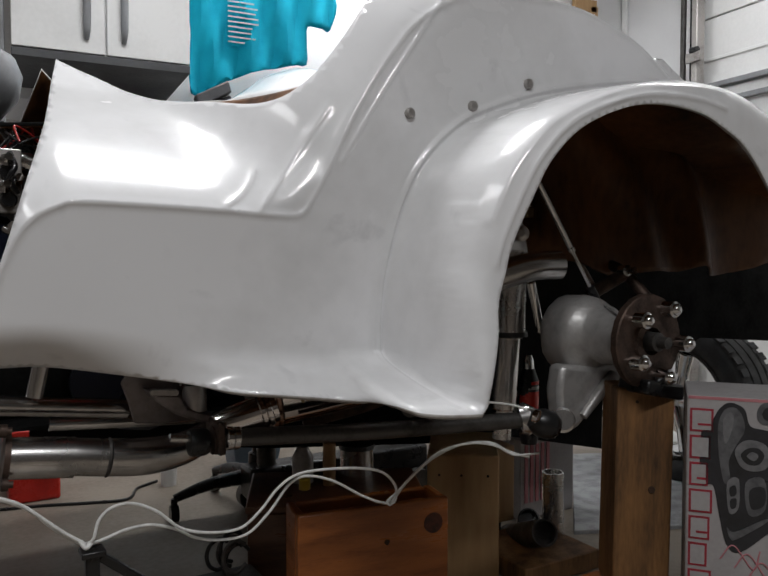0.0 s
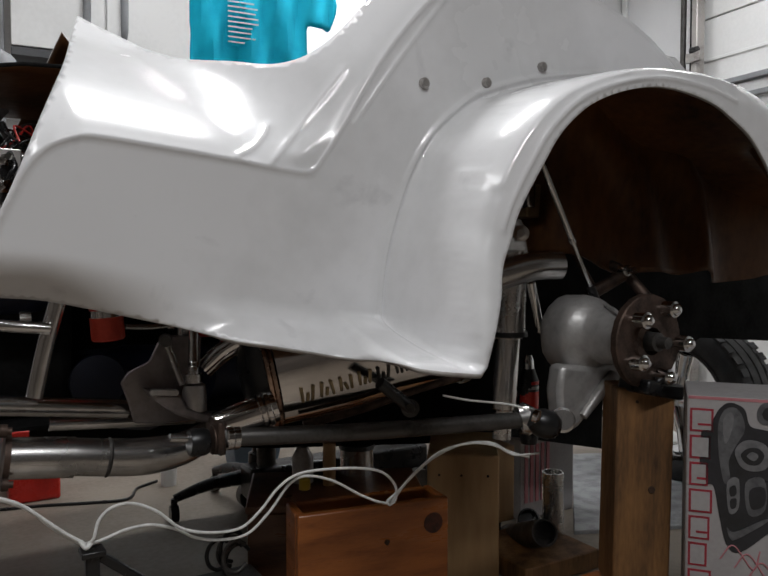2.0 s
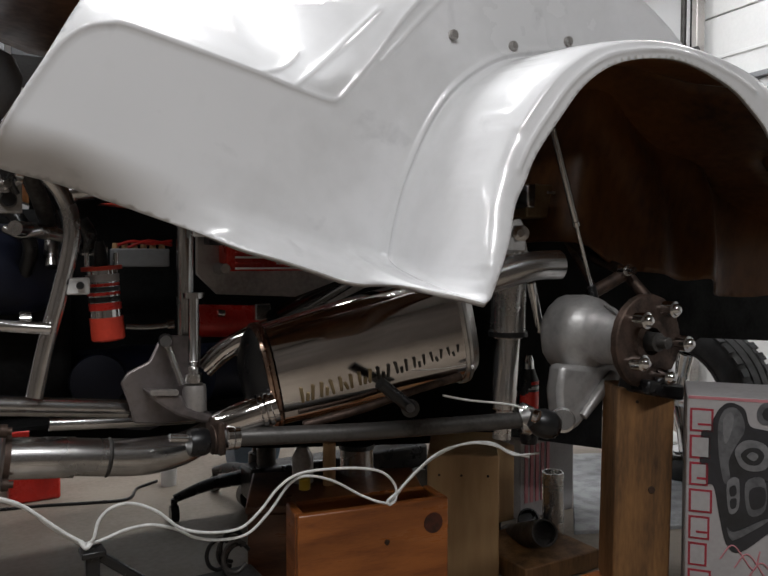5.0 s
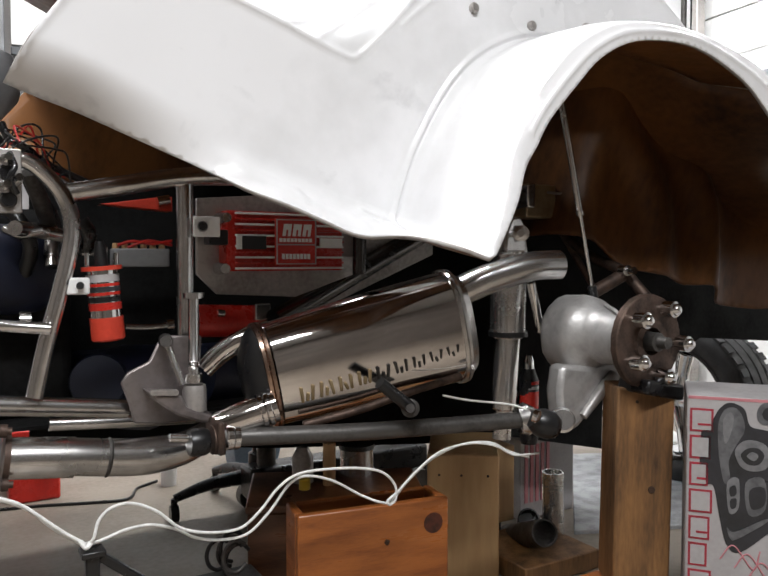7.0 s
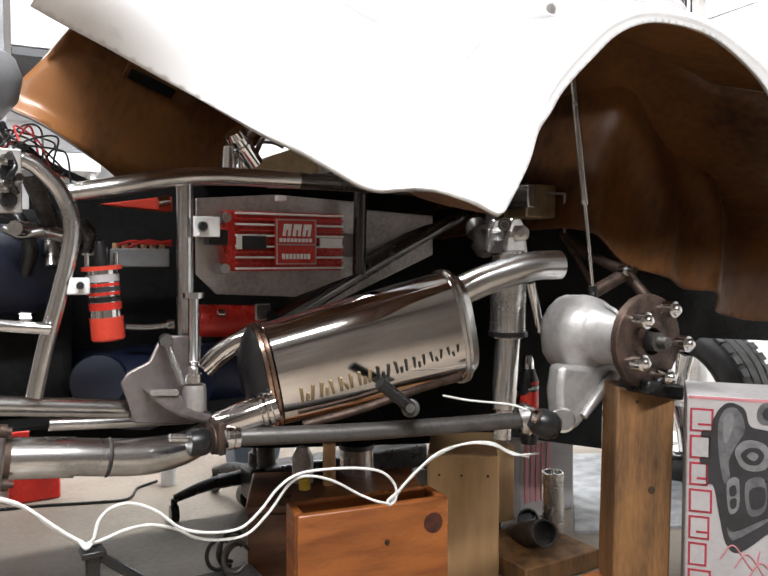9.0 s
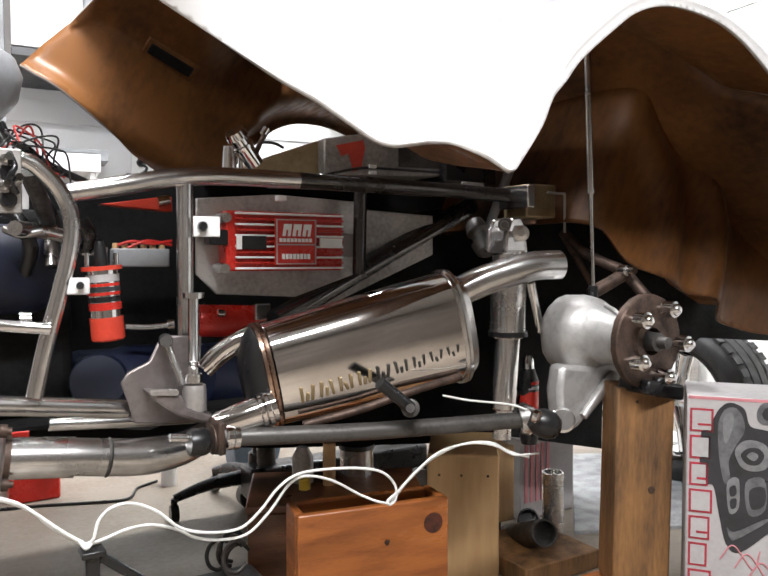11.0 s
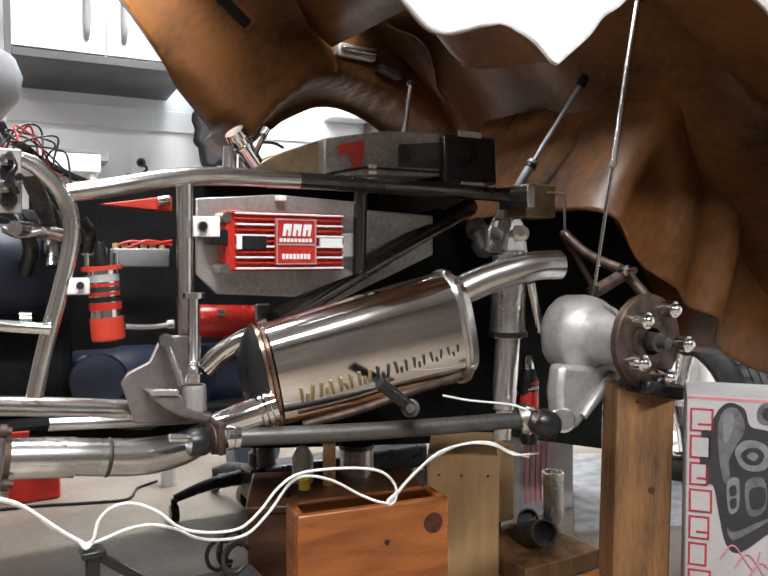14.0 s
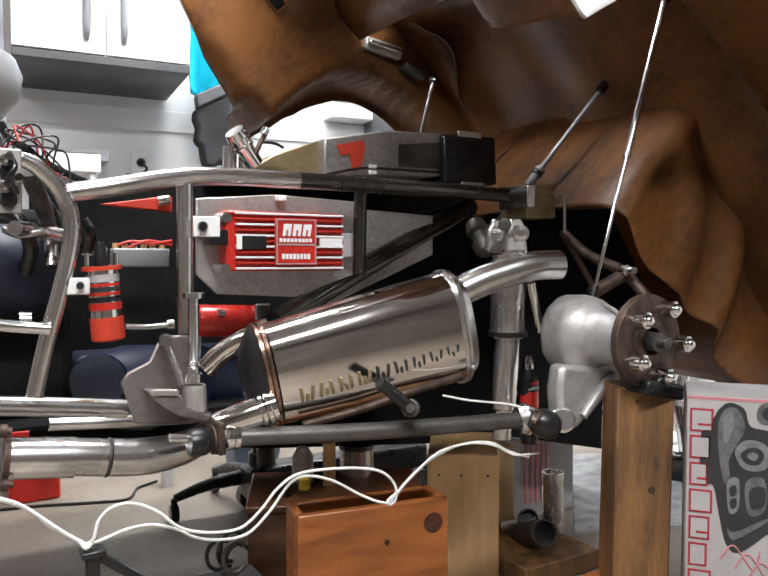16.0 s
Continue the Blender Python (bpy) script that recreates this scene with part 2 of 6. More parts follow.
def overhead_door():
    y0 = 2.8331
    d = thing("door_1", "white sectional overhead garage door, closed", "garage door", kind="structure")
    zs = [0.0, 0.47, 0.93, 1.497, 1.695, 2.0651, 2.3]
    for a, b in zip(zs, zs[1:]):
        boxed("panel", (3.25, -2.85, a + 0.004), (3.29, y0 - 0.01, b - 0.004), WHITE, d, bevel=0.004)
    za = 1.8383
    boxed("groove_rib", (3.242, -2.85, za), (3.2495, y0 - 0.03, za + 0.018), WHITE, d, bevel=0.003)
    for py in (1.7046, 1.6183):
        boxed("stiffener", (3.215, -2.85, py - 0.012), (3.2485, y0 - 0.06, py + 0.014), PLASTIC, d, "grey steel stiffening rail", bevel=0.003)
    t = thing("door_track", "galvanised steel roller track of the garage door", "door track")
    boxed("track", (3.14, y0 - 0.085, 0), (3.199, y0 - 0.05, 2.3), ALU, t, bevel=0.004)
    boxed("flange", (3.12, y0 - 0.02, 0), (3.139, y0 + 0.004, 2.3), DARKSTEEL, t, bevel=0.002)
    boxed("seal", (3.16, y0 - 0.049, 0), (3.198, y0 - 0.021, 2.3), BLACK, t, bevel=0.004)
    for z in (1.8235, 1.5445, 1.25):
        boxed("hinge_bracket", (3.12, y0 - 0.12, z), (3.138, y0 - 0.03, z + 0.05), ALU, t, bevel=0.003)
        turned("roller", (3.13, y0 - 0.1, z + 0.06), (3.13, y0 - 0.06, z + 0.06), [(0, 0.018), (1, 0.018)], BLACK, t)


def cabinet():
    c = thing("wall_cabinet", "white wall cabinet with dark grey underside and grey bar handles", "cabinet")
    yf = 2.82
    xl, xr = -0.0323, 0.5667
    xm = 0.2719
    z0 = 1.5262
    boxed("body", (xl, yf + 0.022, z0), (xr, WY - 0.001, z0 + 0.72), WHITE, c, bevel=0.003)
    boxed("underside", (xl, yf - 0.002, z0 - 0.03), (xr, WY - 0.002, z0 - 0.001), GREY, c, "dark grey laminated bottom board", bevel=0.002)
    for a, b, hx in ((xl, xm - 0.003, xm - 0.065), (xm + 0.003, xr, xm + 0.06)):
        d = boxed("door", (a, yf, z0 + 0.004), (b, yf + 0.02, z0 + 0.71), WHITE, c, bevel=0.003)
        pts = [(hx, yf - 0.005, z0 + 0.05), (hx, yf - 0.03, z0 + 0.09), (hx, yf - 0.035, z0 + 0.2), (hx, yf - 0.03, z0 + 0.31), (hx, yf - 0.005, z0 + 0.35)]
        tube("handle", pts, [0.008, 0.013, 0.014, 0.013, 0.008], PLASTIC, d, "dark grey moulded bar handle")
    # the neighbouring dark upright
    p = thing("shelf_upright", "grey steel shelving upright beside the cabinet", "shelf upright")
    boxed("post", (xl - 0.06, yf + 0.05, 0), (xl - 0.02, yf + 0.09, z0 + 0.7), PLASTIC, p, bevel=0.003)


def wall_items():
    o = thing("wall_outlet", "white wall outlet with a black plug", "outlet")
    boxed("plate", (0.415, 3.327, 1.154), (0.491, 3.331, 1.26), WHITE, o, bevel=0.003)
    turned("plug", (0.456, 3.326, 1.219), (0.451, 3.29, 1.21), [(0, 0.02), (0.6, 0.018), (1, 0.01)], BLACK, o)
    tube("cable", [(0.451, 3.29, 1.21), (0.473, 3.28, 1.188), (0.438, 3.29, 1.16), (0.392, 3.3, 1.163)], 0.006, BLACK, o)
    sh = thing("wall_shelf", "small white shelf with papers on the wall", "shelf")
    boxed("board", (0.019, 3.1, 1.143), (0.273, 3.336, 1.214), WHITE, sh, bevel=0.004)
    boxed("bracket", (0.234, 3.12, 1.099), (0.256, 3.32, 1.195), WHITE, sh, bevel=0.002)
    tr = thing("paper_stack", "loose grey papers lying on the shelf", "papers")
    boxed("sheet", (0.105, 3.12, 1.191), (0.303, 3.3, 1.234), PLASTIC, tr, bevel=0.001)
    boxed("sheet", (0.122, 3.12, 1.183), (0.261, 3.3, 1.221), CARD, tr, bevel=0.001)
    rs = thing("wall_box", "long grey and white box fixed to the wall", "box")
    boxed("case", (1.297, 3.2, 1.465), (1.605, 3.336, 1.607), WHITE, rs, bevel=0.006)
    boxed("lid", (1.298, 3.19, 1.538), (1.589, 3.336, 1.62), PLASTIC, rs, bevel=0.004)
    db = thing("steel_cabinet", "dark grey steel cabinet standing against the wall", "cabinet")
    boxed("door", (1.483, 3.05, 1.317), (1.82, 3.08, 1.519), GREY, db, bevel=0.004)
    boxed("body", (1.5, 3.085, 0.595), (1.95, 3.3, 1.571), GREY, db, bevel=0.004)
    wb = thing("wall_bracket", "beige metal lamp bracket on the wall", "bracket")
    boxed("arm", (2.81, 3.3, 2.213), (2.968, 3.33, 2.282), PLY, wb, bevel=0.003)
    boxed("leg", (2.921, 3.3, 2.169), (2.976, 3.33, 2.247), PLY, wb, bevel=0.003)
    g = thing("grey_tank", "rounded grey plastic tank standing behind the engine bay", "tank", CAR)
    p, q = Vector((0.024, 1.75, 1.071)), Vector((0.027, 1.75, 1.26))
    turned("shell", p, q, [(0, 0.05), (0.1, 0.075), (0.35, 0.112), (0.6, 0.12), (0.8, 0.105), (0.93, 0.06), (1, 0.02)], PLASTIC, g)
    turned("base", (p.x, p.y, p.z - 0.18), (p.x, p.y, p.z - 0.001), [(0, 0.085), (0.9, 0.085), (1, 0.07)], BLACK, g, "black base")


def shirt():
    """A shirt that hangs by one shoulder, its cloth in soft vertical folds."""
    t = thing("hanging_t_shirt", "teal cotton t-shirt with white print hanging on the wall", "t-shirt")
    out = [(0.622, 1.483), (0.632, 1.748), (0.645, 1.988), (1.165, 2.098), (1.239, 2.025), (1.277, 1.94), (1.248, 1.831), (1.199, 1.82), (1.137, 1.827), (1.134, 1.752), (1.134, 1.666), (1.05, 1.644), (0.874, 1.595), (0.748, 1.536)]
    from mathutils.geometry import delaunay_2d_cdt
    edge = [Vector((q.x, q.y)) for q in spline([(*q, 0) for q in out], 3, True)]
    pts = list(edge)
    x = min(q.x for q in edge)
    while x < max(q.x for q in edge):
        z = min(q.y for q in edge)
        while z < max(q.y for q in edge):
            p = Vector((x, z))
            if inside(p, edge) and min((p - q).length for q in edge) > 0.012:
                pts.append(p)
            z += 0.022
        x += 0.016
    n = len(edge)
    r = delaunay_2d_cdt(pts, [(i, (i + 1) % n) for i in range(n)], [], 1, 1e-5)
    bm = bmesh.new()
    vs = [bm.verts.new((q.x, 3.1 + 0.014 * math.sin(q.x * 38 + q.y * 9) + 0.008 * math.sin(q.x * 83 - q.y * 14), q.y)) for q in r[0]]
    for f in r[2]:
        bm.faces.new([vs[i] for i in f])
    ob = part("cloth", bm, TEAL, t)
    md = ob.modifiers.new("thick", "SOLIDIFY")
    md.thickness = 0.006
    rnd = random.Random(3)
    for k in range(9):
        y = 0 + k * 10.2
        w = rnd.uniform(0.1, 0.15) if k < 7 else rnd.uniform(0.05, 0.13)
        a = Vector((0.776, 3.075, 1.877))
        boxed("print_line", (a.x, 3.074, a.z - y * 0.00205), (a.x + w, 3.078, a.z - y * 0.00205 + 0.0055), CARD, t, "line of white print", bevel=0)
    s = thing("hanging_trousers", "dark grey and black work trousers hanging on the wall", "trousers")
    k = (0.713, 3.11, 1.508)
    turned("hook", (k[0], 3.118, k[2]), (k[0], WY, k[2]), [(0, 0.006), (1, 0.006)], DARKSTEEL, s, "steel coat hook")
    slab("waistband", [(0.638, 1.475), (0.774, 1.549), (0.788, 1.499), (0.645, 1.421)], 3.06, 3.12, GREY, s, "grey waistband", 0.008)
    slab("leg", [(0.637, 1.42), (0.789, 1.495), (0.805, 1.382), (0.796, 1.278), (0.783, 1.191), (0.737, 1.204), (0.716, 1.179), (0.671, 1.193), (0.66, 1.269), (0.636, 1.291), (0.647, 1.345), (0.633, 1.38)], 3.07, 3.15, CLOTH, s, "", 0.015)



# ---- body shell ----
PU, PW = 1.3776, 0.657
VC = 1.524


def smooth(a, b, x):
    t = min(1.0, max(0.0, (x - a) / (b - a)))
    return t * t * (3 - 2 * t)


BELT = spline([(0.014, 1, 0.671), (0.033, 1, 0.73), (0.054, 1, 0.787), (0.071, 1, 0.826), (0.093, 1, 0.853), (0.121, 1, 0.868), (0.144, 1, 0.873), (0.229, 1, 0.872), (0.315, 1, 0.869), (0.416, 1, 0.864), (0.447, 1, 0.867), (0.463, 1, 0.888), (0.488, 1, 0.933), (0.538, 1, 1.033), (0.608, 1, 1.135), (0.663, 1, 1.19), (0.731, 1, 1.228), (0.803, 1, 1.247), (0.938, 1, 1.256), (1.049, 1, 1.245), (1.156, 1, 1.211), (1.266, 1, 1.148), (1.4, 1, 1.102), (1.878, 1, 1.041)], 4)
ARCH = spline([(0.618, 0.76, 0.604), (0.627, 0.761, 0.637), (0.644, 0.771, 0.694), (0.652, 0.773, 0.74), (0.668, 0.779, 0.78), (0.679, 0.78, 0.821), (0.71, 0.78, 0.887), (0.738, 0.78, 0.937), (0.783, 0.78, 0.981), (0.836, 0.78, 1.011), (0.901, 0.78, 1.034), (0.961, 0.78, 1.044), (1.024, 0.78, 1.045), (1.084, 0.78, 1.038), (1.135, 0.78, 1.02), (1.187, 0.78, 0.997), (1.244, 0.78, 0.95), (1.292, 0.78, 0.888), (1.32, 0.78, 0.792), (1.34, 0.79, 0.7)], 4)
FLARE = spline([(0.586, 0.97, 0.441), (0.586, 0.97, 0.595), (0.584, 0.97, 0.672), (0.587, 0.97, 0.747), (0.595, 0.97, 0.8), (0.617, 0.97, 0.884), (0.653, 0.97, 0.955), (0.72, 0.97, 1.019), (0.791, 0.97, 1.055), (0.888, 0.97, 1.089), (1.006, 0.97, 1.117), (1.122, 0.97, 1.138), (1.235, 0.97, 1.146), (1.358, 0.97, 1.121), (1.475, 0.97, 1.068), (1.623, 0.97, 0.955), (1.729, 0.97, 0.766), (1.76, 0.97, 0.487)], 4)
CREASE = [spline([(0.384, 1.02, 0.872), (0.43, 1.08, 0.93), (0.464, 1.12, 0.979), (0.499, 1.16, 1.032)], 4), spline([(0.508, 1.05, 0.943), (0.564, 1.1, 1.033), (0.629, 1.15, 1.128), (0.703, 1.2, 1.235)], 4), spline([(0.332, 1.02, 0.874), (0.36, 1.04, 0.892), (0.38, 1.06, 0.914), (0.392, 1.08, 0.935)], 4)]
BOTTOM = spline([(0.014, 1.055, 0.664), (0.055, 1.055, 0.661), (0.107, 1.055, 0.659), (0.194, 1.03, 0.645), (0.283, 0.995, 0.629), (0.336, 0.965, 0.618), (0.386, 0.947, 0.613), (0.441, 0.937, 0.606), (0.482, 0.927, 0.6), (0.505, 0.897, 0.6), (0.514, 0.845, 0.603), (0.522, 0.797, 0.601), (0.546, 0.775, 0.599), (0.57, 0.765, 0.598), (0.604, 0.762, 0.596)], 4)
FRONT = spline([(0.014, 1.055, 0.664), (0.033, 1, 0.736), (0.055, 1.01, 0.799), (0.081, 1.05, 0.882), (0.101, 1.13, 0.939), (0.122, 1.2, 0.998), (0.142, 1.27, 1.062), (0.17, 1.36, 1.151)], 4)
RIM = spline([(0.17, 1.36, 1.151), (0.227, 1.337, 1.109), (0.264, 1.283, 1.08), (0.305, 1.222, 1.059), (0.365, 1.154, 1.051), (0.403, 1.104, 1.043), (0.429, 1.076, 1.044), (0.456, 1.054, 1.056), (0.491, 1.039, 1.087), (0.53, 1.033, 1.136), (0.585, 1.038, 1.215), (0.632, 1.04, 1.271), (0.7, 1.04, 1.317)], 4)
CROWN = spline([(0.7, 1.04, 1.317), (0.784, 1.03, 1.319), (0.886, 1.02, 1.297), (0.983, 1.01, 1.273), (1.085, 1.01, 1.253), (1.196, 1.01, 1.211), (1.33, 1.02, 1.15), (1.559, 1.05, 1.109), (1.839, 1.05, 1.032)], 4)


def ridge(k, low):
    """A raised line that runs round the arch between the flare's root and its lip."""
    out = []
    for f in FLARE:
        if f.z > low and f.x < 1.2:
            a = min(ARCH, key=lambda q: (q - f).length)
            out.append(f.lerp(a, k))
    return out


RIDGES = [ridge(0.5, 0.86), ridge(0.76, 0.8)]


def flat(line):
    return np.array([(q.x, q.z) for q in line])


def nearest(line, p):
    """Signed distance of points to an open line (positive on its left), and the share of the way along."""
    l = flat(line)
    best = np.full(len(p), 9.0)
    sign, at = np.ones(len(p)), np.zeros(len(p))
    for i in range(len(l) - 1):
        d = l[i + 1] - l[i]
        t = np.clip(((p - l[i]) @ d) / (d @ d), 0, 1)
        e = p - (l[i] + t[:, None] * d)
        r = np.hypot(e[:, 0], e[:, 1])
        m = r < best
        best[m], at[m] = r[m], (i + t[m]) / (len(l) - 1)
        cr = d[0] * (p[:, 1] - l[i][1]) - d[1] * (p[:, 0] - l[i][0])
        sign[m] = np.where(cr[m] > 0, 1, -1)
    return best * sign, at


def ramp(a, b, x):
    t = np.clip((x - a) / (b - a), 0, 1)
    return t * t * (3 - 2 * t)


def depths(p):
    """How far in from the car's side the skin lies at points (u, w)."""
    v = 1.0 - 0.018 * ramp(0.7, 1.0, p[:, 1])
    # shoulder over the belt and the sail panel behind it, run softly into one another
    corner = 40
    da, _ = nearest(BELT[:corner + 1], p)
    ds, at = nearest(BELT[corner:], p)
    soft = 0.09
    h = np.clip(0.5 + 0.5 * (ds - da) / soft, 0, 1)
    db = ds + (da - ds) * h - soft * h * (1 - h)
    slope = h * 1.45 + (1 - h) * (1.1 + 3.6 * ramp(0.45, 0.62, at))
    up = np.maximum(db, 0)
    rise = np.sqrt(up * up + 0.008 ** 2) - 0.008
    v += np.where(db > 0, slope * rise * (0.72 + 1.9 * np.minimum(rise, 0.2)), 0)
    edge_line, _ = nearest(BELT, p)
    v -= 0.0042 * np.exp(-(edge_line / 0.0042) ** 2)
    v += 0.0013 * np.sin(23 * p[:, 0] + 11 * p[:, 1]) * np.sin(19 * p[:, 1] - 9 * p[:, 0])
    df, _ = nearest(FLARE, p)
    da, _ = nearest(ARCH, p)
    k = np.abs(df) / (np.abs(df) + np.abs(da) + 1e-6)
    reach = 0.232 - 0.03 * np.maximum(ramp(0.62, 0.8, p[:, 1]), ramp(0.95, 1.05, p[:, 0]))
    bulge = reach * (1 - (1 - k) ** 4.2)
    v -= np.where(df < 0, bulge * ramp(0.004, 0.024, -df), 0)
    v -= 0.007 * np.exp(-((df - 0.002) / 0.0045) ** 2)
    for c in CREASE + RIDGES:
        dc, _ = nearest(c, p)
        v -= 0.0036 * np.exp(-(dc / 0.004) ** 2)
    sill = flat(BOTTOM)
    h = p[:, 1] - np.interp(p[:, 0], sill[:, 0], sill[:, 1])
    edge = np.interp(p[:, 0], sill[:, 0], [q.y for q in BOTTOM])
    roll = np.where(p[:, 0] <= sill[-1, 0], np.clip(1 - h / 0.06, 0, 1) ** 1.7, 0.0)
    v += roll * (edge - v) - 0.004 * np.exp(-((h - 0.03) / 0.006) ** 2) * np.where(p[:, 0] < sill[-1, 0], ramp(0.25, 0.35, p[:, 0]) * ramp(0.62, 0.55, p[:, 0]), 0.0)
    return v


def outline(far):
    arch = ARCH if not far else ARCH[:62]
    tail = [arch[-1], Vector((1.42, 0, arch[-1].z - 0.02)), Vector((1.56, 0, max(0.7, arch[-1].z))), CROWN[-1]]
    edge = []
    for line in (BOTTOM, arch, spline(tail, 6), CROWN[::-1], RIM[::-1], FRONT[::-1]):
        for q in line:
            c = Vector((q.x, q.z))
            if not edge or (c - edge[-1]).length > 0.004:
                edge.append(c)
    while (edge[0] - edge[-1]).length < 0.004:
        edge.pop()
    return edge


def inside(p, poly):
    c = False
    for a, b in zip(poly, poly[1:] + poly[:1]):
        if (a.y > p.y) != (b.y > p.y) and p.x < (b.x - a.x) * (p.y - a.y) / (b.y - a.y) + a.x:
            c = not c
    return c


def net(poly, step, lines=()):
    """Triangles over an outline: corners and faces."""
    from mathutils.geometry import delaunay_2d_cdt
    a = np.array([tuple(q) for q in poly])
    pts = list(poly)
    fine = []
    for line in lines:
        l = flat(line)
        run = np.concatenate([[0], np.cumsum(np.hypot(*np.diff(l, axis=0).T))])
        at = np.arange(0.004, run[-1], 0.006)
        x, y = np.interp(at, run, l[:, 0]), np.interp(at, run, l[:, 1])
        nx, ny = -np.gradient(y), np.gradient(x)
        k = np.hypot(nx, ny)
        for off in (-0.012, -0.007, -0.0035, 0.0, 0.0035, 0.007, 0.012):
            for px, py in zip(x + off * nx / k, y + off * ny / k):
                if np.hypot(a[:, 0] - px, a[:, 1] - py).min() > 0.005 and inside(Vector((px, py)), poly):
                    fine.append((px, py))
    pts += [Vector(q) for q in fine]
    f = np.array(fine) if fine else np.full((1, 2), 99.0)
    row, y = 0, a[:, 1].min()
    while y < a[:, 1].max():
        x = a[:, 0].min() + (step / 2 if row % 2 else 0)
        while x < a[:, 0].max():
            if np.hypot(a[:, 0] - x, a[:, 1] - y).min() > step * 0.55 and np.hypot(f[:, 0] - x, f[:, 1] - y).min() > step * 0.55:
                p = Vector((x, y))
                if inside(p, poly):
                    pts.append(p)
            x += step
        y += step * 0.87
        row += 1
    n = len(poly)
    r = delaunay_2d_cdt(pts, [(i, (i + 1) % n) for i in range(n)], [], 1, 1e-5)
    return r[0], r[2]


def skin(name, bm, th, label, facing, mats):
    ob = part(name, bm, mats, th, label)
    ob.data.shade_smooth()
    at = ob.data.attributes.get("sharp_edge")
    if at:
        ob.data.attributes.remove(at)
    if sum(p.normal.dot(facing) * p.area for p in ob.data.polygons) < 0:
        ob.data.flip_normals()
    md = ob.modifiers.new("thick", "SOLIDIFY")
    md.thickness, md.offset, md.material_offset, md.material_offset_rim = 0.006, -1, 1, 2
    return ob


def lift(v):
    """The far side hangs a little higher than the near one."""
    return 0.035 * (v - VC) + 0.03


FOLD = -0.2
HOOPS = [(spline([(-0.324, 0, 0.471), (-0.195, 0, 0.423), (-0.081, 0, 0.338), (-0.013, 0, 0.242), (0.04, 0, 0.05)], 4), 0.028, 0.05),
         (spline([(-0.257, 0, 0.524), (-0.096, 0, 0.503), (0.048, 0, 0.406), (0.136, 0, 0.29), (0.18, 0, 0.05)], 4), 0.055, 0.06)]


def liner(p):
    """Depth of the wheel housing's inner face: it steps nearer at each moulded hoop that runs round the arch."""
    x, z = p[:, 0], p[:, 1]
    v = 1.16 - 0.05 * ramp(0.2, 0.5, x) + 0.05 * ramp(0.3, 0.6, z)
    for line, step, width in HOOPS:
        d, _ = nearest(line, p)
        v -= step * np.exp(-(d / width) ** 2)
    return v


